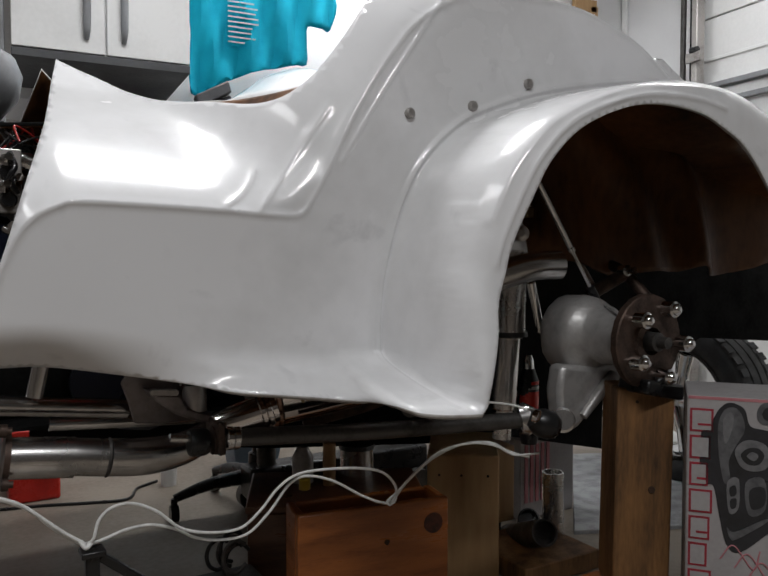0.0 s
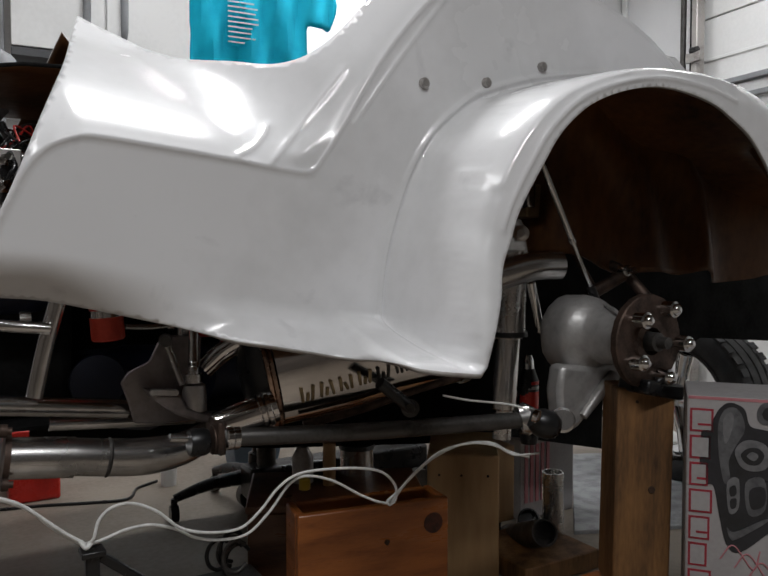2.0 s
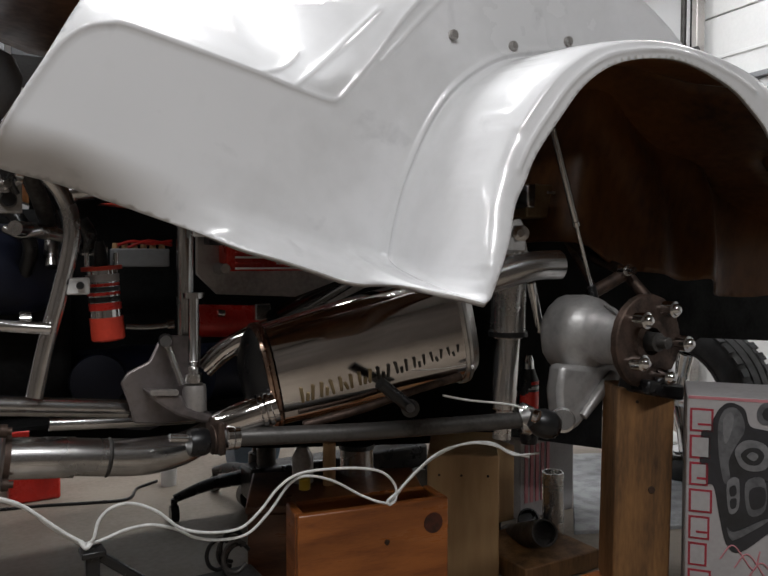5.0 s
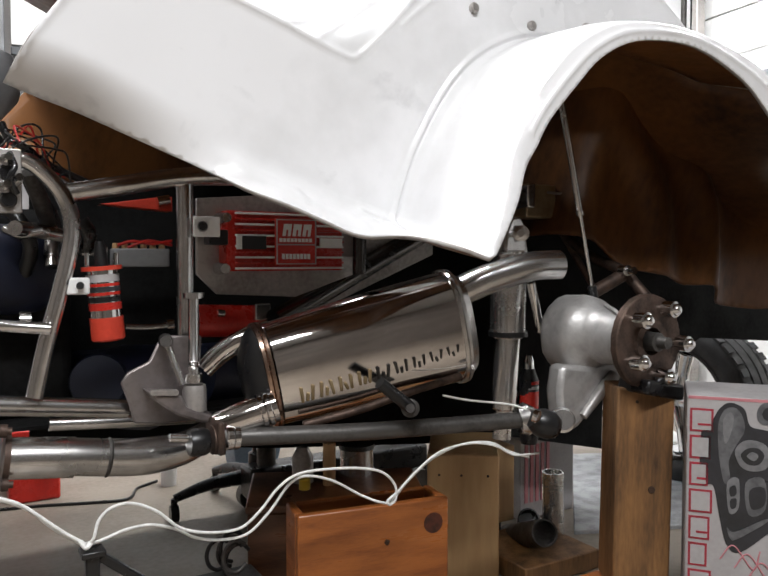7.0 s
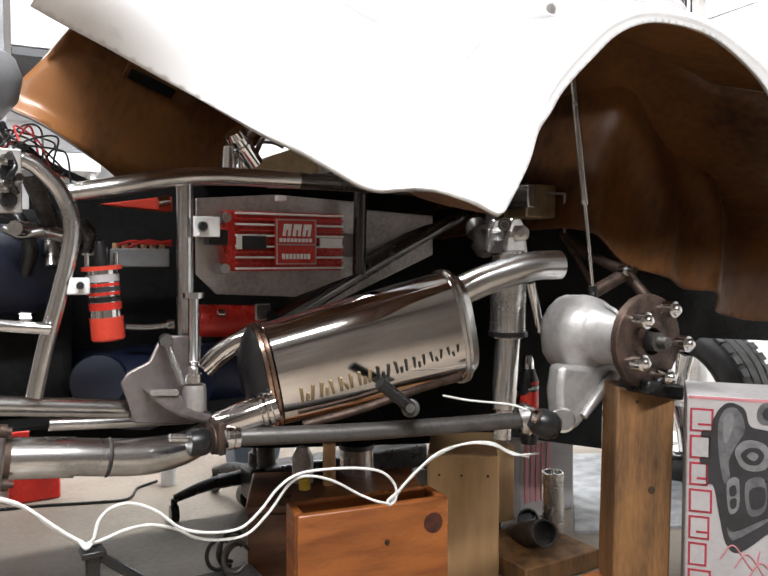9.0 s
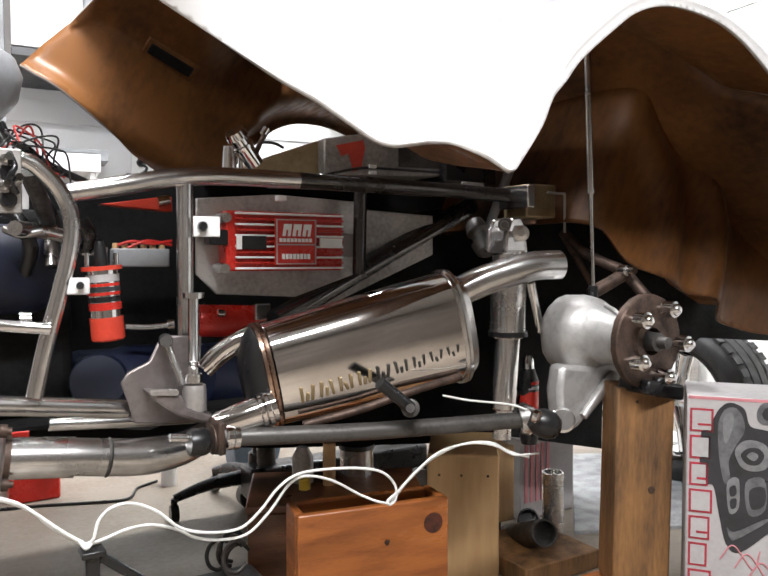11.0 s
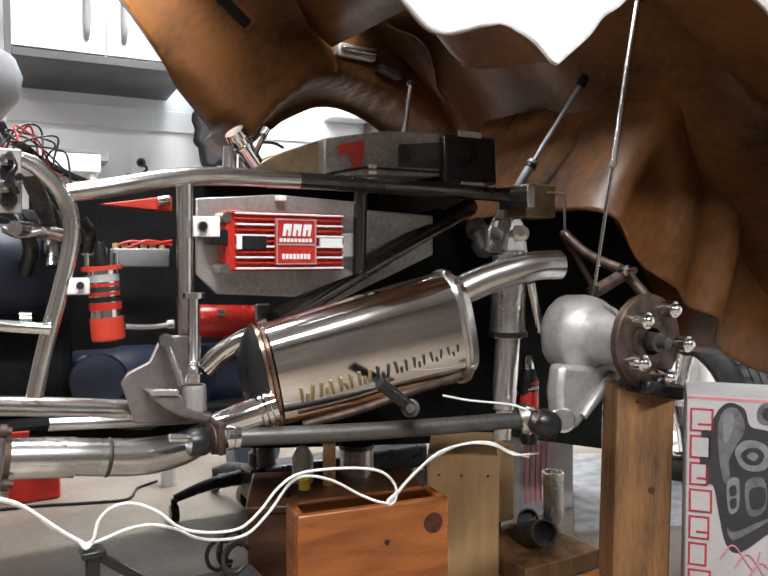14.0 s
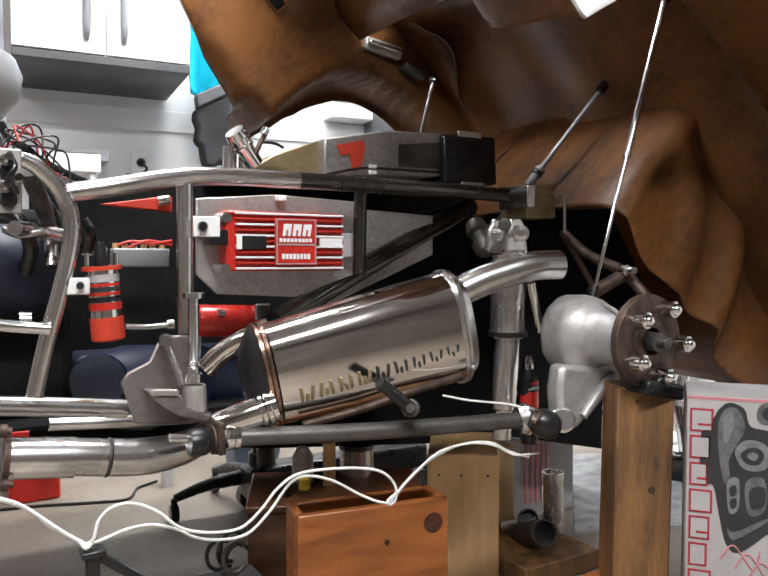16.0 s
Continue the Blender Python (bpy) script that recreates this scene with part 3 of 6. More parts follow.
def body_shell():
    th = thing("car_body_shell", "unpainted grey gelcoat car body hinged at its tail", "car body", CAR @ pose(PU, 0, PW))
    for far in (False, True):
        verts, faces = net(outline(far), 0.008 if not far else 0.018, () if far else (BELT, FLARE, *CREASE, *RIDGES, BOTTOM, ARCH))
        deep = depths(np.array([tuple(q) for q in verts]))
        bm = bmesh.new()
        vs = []
        for q, d in zip(verts, deep):
            v = float(2 * VC - d if far else d)
            z = q.y if not far else min(q.y, 1.18 + 0.12 * (q.y - 1.18))
            vs.append(bm.verts.new((q.x - PU, v, z - PW + (lift(v) if far else 0))))
        for f in faces:
            bm.faces.new([vs[i] for i in f])
        skin("side_panel", bm, th, "grey gelcoat side with flared wheel arch, brown resin inside", Vector((0, 1 if far else -1, 0)), [GEL, RESIN, GELEDGE])
    # deck between the two sides, and the cockpit's rear wall in front of it
    crown = flat(CROWN)
    us = np.concatenate([np.linspace(0.75, 1.0, 8), np.linspace(1.04, 2.0, 24)])
    ws = np.minimum(1.2, np.interp(us, crown[:, 0], crown[:, 1]) - 0.07)
    near = depths(np.stack([us, ws], 1)) + 0.003
    bm = bmesh.new()
    rows = []
    for u, w, a in zip(us, ws, near):
        b = 2 * VC - a
        reach = 0.13 * max(0.0, 1 - (u - 0.75) / 0.35)
        hump = 0.1 * smooth(0.74, 0.86, u) * smooth(1.5, 1.1, u)
        rows.append([bm.verts.new((u - PU - reach * j / 20, a + (b - a) * j / 20,
                                   w - PW - 0.03 * math.sin(math.pi * j / 20) + 0.03 * j / 20 + hump * smooth(8, 15, j) * smooth(20.5, 17, j))) for j in range(21)])
    for a, b in zip(rows, rows[1:]):
        for j in range(20):
            bm.faces.new((a[j], a[j + 1], b[j + 1], b[j]))
    skin("rear_deck", bm, th, "grey gelcoat rear deck, brown resin underneath", Vector((0, 0, 1)), [GEL, RESIN, GELEDGE])
    bm = bmesh.new()
    rows = []
    for k in range(9):
        t = k / 8
        u, w = 0.747 - 0.02 * math.sin(math.pi * t / 2), 1.202 - 0.05 * t
        a = max(1.03, float(depths(np.array([(u, w)]))[0]) + 0.004)
        b = 2 * VC - a
        rows.append([bm.verts.new((u - PU - 0.13 * j / 20, a + (b - a) * j / 20, w - PW - (0.03 * math.sin(math.pi * j / 20) - 0.03 * j / 20) * (1 - t))) for j in range(21)])
    for a, b in zip(rows, rows[1:]):
        for j in range(20):
            bm.faces.new((a[j], a[j + 1], b[j + 1], b[j]))
    skin("cockpit_rear_wall", bm, th, "raw brown resin lip behind the seats", Vector((-1, 0, 0)), [RESIN, RESIN, GELEDGE])
    # tail, seen from inside as a rough brown liner
    low = [(-0.3, 0.142), (-0.2, 0.138), (-0.1, 0.108), (0.03, 0.118), (0.1, 0.115), (0.165, 0.13), (0.226, 0.105), (0.305, 0.11), (0.42, 0.135), (0.593, 0.22)]
    poly = [Vector((q.x, q.y)) for q in spline([(*q, 0) for q in low], 3)]
    poly += [Vector(q) for q in ((0.64, 0.36), (0.45, 0.4), (0.19, 0.445), (-0.11, 0.535), (-0.28, 0.55), (-0.6, 0.55), (-0.92, 0.55), (-0.92, 0.12), (-0.6, 0.135))]
    for far in (False, True):
        verts, faces = net(poly, 0.014 if not far else 0.03)
        deep = liner(np.array([tuple(q) for q in verts]))
        bm = bmesh.new()
        vs = []
        for q, d in zip(verts, deep):
            # past the fold the housing turns inboard and runs across the car
            past = max(0.0, FOLD - q.x)
            bend = 0.05 * (1 - math.exp(-past / 0.05))
            v = float(d) + past - bend * 0.6 + 0.012 * noise.noise((q.x * 6, q.y * 5, 1.0))
            x = max(q.x, FOLD) - bend + 0.01 * noise.noise((q.x * 5, q.y * 5, 4.0))
            if far and past > 0.1:
                v = float(d) + 0.1
            vs.append(bm.verts.new((x, 2 * VC - v if far else v, q.y + (0.14 * ramp(0.5, 0.1, q.y) if far else 0))))
        for f in faces:
            bm.faces.new([vs[i] for i in f])
        skin("inner_liner", bm, th, "rough brown fibreglass wheel housing", Vector((0, 1 if far else -1, 0)), [RESIN, RESIN, RESIN])
    for a in ((0.629, 0.981, 1.03), (0.752, 0.98, 1.054), (0.873, 0.98, 1.105)):
        p = Vector((a[0] - PU, a[1] + 0.004, a[2] - PW))
        turned("rivet", p, p + Vector((0, -0.011, 0)), [(0, 0.0085), (0.75, 0.0085), (0.8, 0.0065), (1, 0.006)], ALU, th, "dark steel screw in the side")

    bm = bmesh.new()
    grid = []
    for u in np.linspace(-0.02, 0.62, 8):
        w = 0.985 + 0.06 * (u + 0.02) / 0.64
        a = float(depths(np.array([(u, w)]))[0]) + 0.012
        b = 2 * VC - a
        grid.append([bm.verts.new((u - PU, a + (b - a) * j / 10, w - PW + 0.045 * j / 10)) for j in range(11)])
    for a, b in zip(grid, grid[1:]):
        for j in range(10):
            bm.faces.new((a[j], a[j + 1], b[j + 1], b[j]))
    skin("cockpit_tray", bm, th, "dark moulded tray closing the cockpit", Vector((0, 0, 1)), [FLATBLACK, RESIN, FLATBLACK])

    def fixed(name, place, normal, size, material, label, turn=0):
        """A small part lying on the inner face of the far side."""
        n = Vector(normal).normalized()
        x = (Vector((1, 0, 0)) - n * n.x).normalized()
        m = Matrix.Translation(Vector(place) + n * size[1] * 0.4) @ Matrix((x, n, x.cross(n))).transposed().to_4x4() @ pose(0, 0, 0, 0, turn, 0)
        h = Vector(size) / 2
        return boxed(name, -h, h, material, th, label, 0.004, m)

    fixed("slot_frame", (-1.0515, 2.0387, 0.2812), (-0.03, -0.69, -0.72), (0.15, 0.008, 0.055), RESIN, "", 0)
    fixed("slot", (-1.0515, 2.0387, 0.2812), (-0.03, -0.69, -0.72), (0.125, 0.014, 0.032), FLATBLACK, "dark slot moulded in the side", 0)
    fixed("latch_plate", (-0.69, 2.055, 0.47), (0, -1, -0.1), (0.13, 0.03, 0.04), ALU, "aluminium latch bracket", 35)
    fixed("latch_rib", (-0.69, 2.035, 0.47), (0, -1, -0.1), (0.12, 0.03, 0.012), STEEL, "", 35)
    fixed("latch_arm", (-0.57, 2.05, 0.5), (0, -1, -0.1), (0.08, 0.05, 0.02), DARKSTEEL, "", 20)
    return th


# ---- the chassis and what is bolted to it ----
def chassis():
    c = thing("car_chassis", "bare steel tube chassis of a kit car standing on timber blocks", "car chassis", CAR)
    tube("lower_rail", [(-0.035, 1.2, 0.6), (0.063, 1.22, 0.584), (0.247, 1.24, 0.557)], 0.0157, STEEL, c)
    tube("front_hoop", [(0.043, 1.2, 0.948), (0.097, 1.2, 0.947), (0.127, 1.2, 0.927), (0.151, 1.2, 0.896), (0.163, 1.2, 0.856), (0.158, 1.2, 0.808), (0.142, 1.2, 0.741), (0.123, 1.2, 0.669), (0.107, 1.2, 0.595)], 0.0125, STEEL, c)
    tube("upper_rail", [(0.156, 1.22, 0.901), (0.241, 1.22, 0.918), (0.313, 1.23, 0.934), (0.382, 1.24, 0.943), (0.456, 1.25, 0.946), (0.56, 1.255, 0.9465)], 0.0156, STEEL, c)
    # same rail carried on; its dark reflection is put into the steel's colour
    tube("upper_rail", [(0.56, 1.255, 0.9465), (0.656, 1.26, 0.947), (0.893, 1.27, 0.946), (1.142, 1.28, 0.943)], 0.0154, DIMSTEEL, c, "rear length of the top rail, dark reflection put into its colour")
    tube("upright", [(0.346, 1.24, 0.932), (0.344, 1.24, 0.663)], 0.0141, STEEL, c)
    tube("short_upright", [(0.717, 1.3, 0.938), (0.713, 1.3, 0.771)], 0.0135, DIMSTEEL, c)
    tube("diagonal_brace", [(1.146, 1.5, 0.937), (0.763, 1.42, 0.768), (0.555, 1.36, 0.679)], 0.0235, DIMSTEEL, c)
    tube("rear_brace", [(1.125, 1.6, 0.917), (0.83, 1.62, 0.873), (0.499, 1.62, 0.921)], 0.02, BLACK, c)
    tube("cross_tube", [(0.111, 1.25, 0.935), (0.135, 1.3, 0.879), (0.166, 1.45, 0.836)], 0.013, DARKSTEEL, c)
    tube("cross_tube", [(0.089, 1.25, 0.848), (0.121, 1.3, 0.847), (0.165, 1.32, 0.839)], 0.012, STEEL, c)
    tube("cross_tube", [(0.122, 1.3, 0.918), (0.148, 1.35, 0.874), (0.147, 1.32, 0.788)], 0.011, STEEL, c)
    # gusset where the link is hung
    slab("gusset", [(0.312, 0.677), (0.361, 0.674), (0.357, 0.613), (0.351, 0.548), (0.37, 0.534), (0.293, 0.534), (0.251, 0.539), (0.242, 0.572), (0.231, 0.606), (0.242, 0.622), (0.275, 0.637), (0.289, 0.666)], 1.2, 1.208, PLATE, c, "grey steel gusset plate", 0.003)
    slab("gusset_web", [(0.262, 0.596), (0.307, 0.591), (0.316, 0.569), (0.362, 0.553), (0.367, 0.541), (0.338, 0.544), (0.299, 0.561), (0.273, 0.581)], 1.13, 1.2, PLATE, c, "welded bracket web", 0.004)
    rnd = random.Random(2)
    for k in range(7):
        a = Vector((0.263, 1.128, 0.599)).lerp(Vector((0.297, 1.128, 0.596)), k / 6)
        turned("weld_bead", a + Vector((0, -0.004, 0)), a + Vector((0, 0.004, 0)), [(0, 0.004), (0.5, 0.0055), (1, 0.004)], ALU, c)
    tube("stay_rod", [(0.295, 1.17, 0.67), (0.314, 1.15, 0.603)], 0.0054, STEEL, c)
    turned("stay_boss", (0.301, 1.2, 0.67), (0.289, 1.15, 0.673), [(0, 0.011), (1, 0.009)], DARKSTEEL, c)
    turned("adjuster_bolt", (0.333, 1.15, 0.748), (0.332, 1.15, 0.606), [(0, 0.0165), (0.06, 0.0165), (0.065, 0.0085), (0.75, 0.0085), (0.76, 0.0095), (0.78, 0.0075), (0.8, 0.0095), (0.82, 0.0075), (0.84, 0.0095), (0.9, 0.0095), (0.905, 0.014), (1, 0.014)], STEEL, c, "long threaded adjuster bolt")
    turned("adjuster_cup", (0.333, 1.15, 0.602), (0.333, 1.15, 0.561), [(0, 0.017), (0.2, 0.019), (1, 0.019)], ALU, c)
    slab("link_bracket", [(0.349, 0.553), (0.36, 0.551), (0.362, 0.501), (0.35, 0.5)], 1.08, 1.15, RUST, c, "", 0.004)
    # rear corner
    # added sheet: stops the overhead lamp lighting the floor through the cockpit
    boxed("light_block_sheet", (-0.7, 1.42, 0.5), (0.95, 2.3, 0.506), FLATBLACK, c, "added black sheet keeping lamp light off the floor", 0)
    boxed("end_block", (1.112, 1.25, 0.895), (1.2, 1.33, 0.97), BRASS, c, "tan painted steel end block", 0.004)
    tube("end_angle", [(1.165, 1.24, 0.9514), (1.217, 1.24, 0.9505)], 0.003, ALU, c)
    tube("end_angle", [(1.217, 1.24, 0.9505), (1.218, 1.24, 0.8622)], 0.003, ALU, c)
    slab("end_clamp", [(1.089, 0.964), (1.112, 0.967), (1.11, 0.914), (1.09, 0.914)], 1.22, 1.32, STEEL, c, "", 0.003)
    tube("upper_arm", [(1.272, 1.3, 0.865), (1.272, 1.22, 0.812), (1.291, 1.12, 0.772)], 0.012, RUST, c)
    tube("upper_arm", [(1.292, 1.32, 0.86), (1.382, 1.3, 0.725)], 0.008, RUST, c)
    tube("upper_arm", [(1.176, 1.12, 0.727), (1.258, 1.1, 0.769)], 0.014, RUST, c)
    tube("upper_arm", [(1.265, 1.1, 0.769), (1.276, 1.05, 0.715)], 0.012, RUST, c)
    turned("arm_bolt", (1.247, 1.1, 0.777), (1.243, 1.06, 0.777), [(0, 0.012), (0.5, 0.012), (0.52, 0.008), (1, 0.008)], STEEL, c)
    # added black sheets that paint in the deep shade behind the chassis
    slab("inner_shade_sheet", [(0.154, 0.96), (0.515, 0.99), (1.566, 1.018), (1.653, 0.534), (1.533, 0.232), (0.712, 0.317), (0.145, 0.402)], 1.75, 1.76, FLATBLACK, c, "added black sheet standing for the shade inside the bay", 0.0)
    slab("rear_shade_sheet", [(1.342, 0.932), (2.235, 0.978), (2.636, 0.906), (2.841, 0.599), (2.714, 0.497), (2.07, 0.55), (1.83, 0.455), (1.63, 0.45), (1.628, 0.25), (1.289, 0.327)], 1.5, 1.505, FLATBLACK, c, "added black sheet standing for the shade behind the hub", 0)
    return c


def link():
    l = thing("trailing_link", "dark steel trailing arm with rubber bushes", "suspension link", CAR)
    tube("rod", [(0.362, 1.1, 0.524), (0.601, 1.05, 0.516), (0.878, 1, 0.513)], 0.0146, DARKSTEEL, l)
    turned("bush", (0.312, 1.11, 0.52), (0.341, 1.11, 0.519), [(0, 0.019), (0.2, 0.0215), (0.8, 0.0215), (1, 0.019)], BLACK, l)
    turned("bush", (0.347, 1.11, 0.52), (0.363, 1.11, 0.52), [(0, 0.0225), (0.5, 0.0235), (1, 0.02)], RUST, l)
    turned("bolt", (0.283, 1.11, 0.531), (0.319, 1.11, 0.526), [(0, 0.0065), (1, 0.0065)], STEEL, l)
    turned("collar", (0.364, 1.1, 0.524), (0.388, 1.1, 0.523), [(0, 0.018), (0.1, 0.02), (0.45, 0.02), (0.5, 0.017), (0.55, 0.02), (0.9, 0.02), (1, 0.018)], CHROME, l, "polished clamp collar")
    turned("joint", (0.873, 1, 0.513), (0.901, 0.99, 0.517), [(0, 0.024), (0.5, 0.03), (1, 0.02)], STEEL, l)
    turned("boot", (0.872, 0.965, 0.522), (0.922, 0.95, 0.502), [(0, 0.014), (0.15, 0.021), (0.4, 0.026), (0.7, 0.0255), (0.9, 0.02), (1, 0.012)], BLACK, l, "glossy black rubber boot")
    turned("joint_nut", (0.856, 0.94, 0.535), (0.862, 0.93, 0.532), [(0, 0.012), (0.7, 0.012), (1, 0.006)], CHROME, l)
    tube("wire", [(0.709, 1, 0.573), (0.766, 1, 0.559), (0.844, 0.99, 0.546), (0.878, 0.98, 0.534)], 0.0018, CORD, l)


def exhaust():
    e = thing("exhaust_pipe", "welded stainless exhaust pipe with bolted flange", "exhaust pipe", CAR)
    tube("pipe", [(0.068, 1.16, 0.518), (0.115, 1.16, 0.513), (0.155, 1.16, 0.508)], 0.0299, STEEL, e, n=6, seg=24)
    tube("bend", [(0.116, 1.162, 0.513), (0.162, 1.162, 0.507), (0.211, 1.165, 0.499), (0.263, 1.17, 0.493), (0.319, 1.18, 0.495), (0.371, 1.19, 0.511), (0.422, 1.19, 0.528), (0.463, 1.17, 0.544)], [0.0277, 0.0277, 0.0284, 0.0291, 0.027, 0.0235, 0.0199, 0.0192], STEEL, e, seg=24)
    turned("weld", (0.2, 1.163, 0.501), (0.206, 1.163, 0.5), [(0, 0.0277), (0.5, 0.0306), (1, 0.0277)], DARKSTEEL, e)
    turned("sleeve", (0.357, 1.12, 0.5372), (0.4494, 1.1, 0.5653), [(0, 0.021), (0.06, 0.0235), (0.72, 0.026), (0.74, 0.029), (0.8, 0.029), (0.82, 0.026), (0.84, 0.0295), (0.9, 0.0295), (0.92, 0.027), (1, 0.027)], POLISHED, e)
    turned("flange", (0.061, 1.16, 0.519), (0.069, 1.16, 0.518), [(0, 0.0361), (1, 0.0361)], RUST, e)
    for dz in (0.038, -0.037):
        turned("flange_bolt", (0.057, 1.13, 0.527 + dz), (0.072, 1.13, 0.525 + dz), [(0, 0.009), (0.6, 0.009), (0.62, 0.005), (1, 0.005)], RUST, e)
    tube("lower_pipe", [(0.142, 1.35, 0.522), (0.27, 1.35, 0.513), (0.421, 1.38, 0.499)], 0.012, STEEL, e)
    # muffler: a flattened oval can with rolled seams, tilted up to the tail
    m = thing("muffler", "polished stainless oval muffler with embossed side", "muffler", CAR)
    a, b = Vector((0.459, 1.16, 0.606)), Vector((0.802, 1.1, 0.678))
    ax = (b - a).normalized()
    side = Vector((0, 1, 0))
    side = (side - ax * side.dot(ax)).normalized()
    up = side.cross(ax)
    if up.z < 0:
        up = -up
    H, W = 0.0916, 0.062

    def oval(s, h, w, seg=40):
        c = a.lerp(b, s)
        out = []
        for j in range(seg):
            t = 2 * math.pi * j / seg
            cx, sx = math.cos(t), math.sin(t)
            out.append(c + up * h * math.copysign(abs(sx) ** 0.72, sx) + side * w * math.copysign(abs(cx) ** 0.85, cx))
        return out

    def can(name, rings, material, label=""):
        bm = bmesh.new()
        loops = [[bm.verts.new(q) for q in oval(*r)] for r in rings]
        for p, q in zip(loops, loops[1:]):
            for j in range(40):
                bm.faces.new((p[j], p[(j + 1) % 40], q[(j + 1) % 40], q[j]))
        bm.faces.new(loops[0][::-1])
        bm.faces.new(loops[-1])
        return part(name, bm, material, m, label)

    can("shell", [(0.02, H * 0.95, W), (0.3, H * 1.01, W * 1.03), (0.7, H * 1.09, W * 1.06), (0.97, H * 1.12, W * 1.02)], POLISHED)
    for s, H in ((-0.01, 0.087), (0.985, 0.1026)):
        can("seam_band", [(s - 0.022, H * 1.0, W * 0.98), (s - 0.02, H * 1.04, W * 1.05), (s - 0.004, H * 1.05, W * 1.06), (s, H * 1.01, W * 1.02), (s + 0.004, H * 1.05, W * 1.06), (s + 0.02, H * 1.04, W * 1.05), (s + 0.022, H * 0.99, W * 0.98)], COPPER if s < 0 else STEEL, "rolled seam, heat tinted")
    H = 0.087
    can("end_cap", [(-0.12, H * 0.4, W * 0.4), (-0.1, H * 0.62, W * 0.6), (-0.07, H * 0.86, W * 0.85), (-0.03, H * 0.98, W * 0.98)], BLACK)
    H = 0.0916
    can("end_cap", [(1.005, H * 1.1, W * 0.98), (1.05, H * 1.0, W * 0.9), (1.07, H * 0.5, W * 0.6)], STEEL)
    tube("inlet_pipe", [(0.369, 1.22, 0.616), (0.4, 1.21, 0.644), (0.436, 1.19, 0.667), (0.472, 1.18, 0.683)], 0.0183, POLISHED, m)
    tube("tail_pipe", [(0.815, 1.1, 0.74), (0.85, 1.09, 0.756), (0.883, 1.08, 0.768), (0.95, 1.06, 0.7864), (1.016, 1.05, 0.79)], 0.0285, STEEL, m, seg=24)
    # embossed wording, drawn as plain raised strokes in a rising row
    rnd = random.Random(12)
    for k in range(9):
        for half in range(3):
            s = 0.11 + 0.095 * k + 0.026 * half
            hh = H * (0.155 - 0.006 * k) * (0.55 if half == 1 else 1)
            grow = 0.95 + 0.17 * s
            drop = (0.38 - 0.012 * k + (0.06 if half == 1 else 0)) * grow
            c = a.lerp(b, s) - up * H * drop - side * (W * (1.0 + 0.07 * math.sin(math.pi * min(1, s))) * (1 - (drop / grow) ** 2.4 * 0.24))
            mm = Matrix.Translation(c) @ Matrix((ax, -side, up)).transposed().to_4x4() @ pose(0, 0, 0, -14, rnd.choice((-20, 0, 12, 24)) if half == 1 else rnd.choice((-8, 0, 8)), 0)
            part("embossed_bar", box(bmesh.new(), (-0.0028, -0.003, -hh), (0.0028, 0.0012, hh), mm), DARKSTEEL if k > 3 else BRASS, m, "raised stroke of the embossed side", bevel=0.002)
    tube("bracket_arm", [(0.586, 1, 0.605), (0.608, 1, 0.588), (0.644, 1, 0.559)], 0.0102, BLACK, m, "black hanger bracket")
    turned("bracket_bolt", (0.663, 1.03, 0.551), (0.631, 0.98, 0.563), [(0, 0.0152), (0.6, 0.0152), (0.62, 0.008), (1, 0.0072)], DARKSTEEL, m)
    tube("hanger_strap", [(0.499, 1.1, 0.528), (0.599, 1.08, 0.548), (0.674, 1.06, 0.571), (0.782, 1.05, 0.593)], 0.007, RUST, m, "rusty hanger strap")


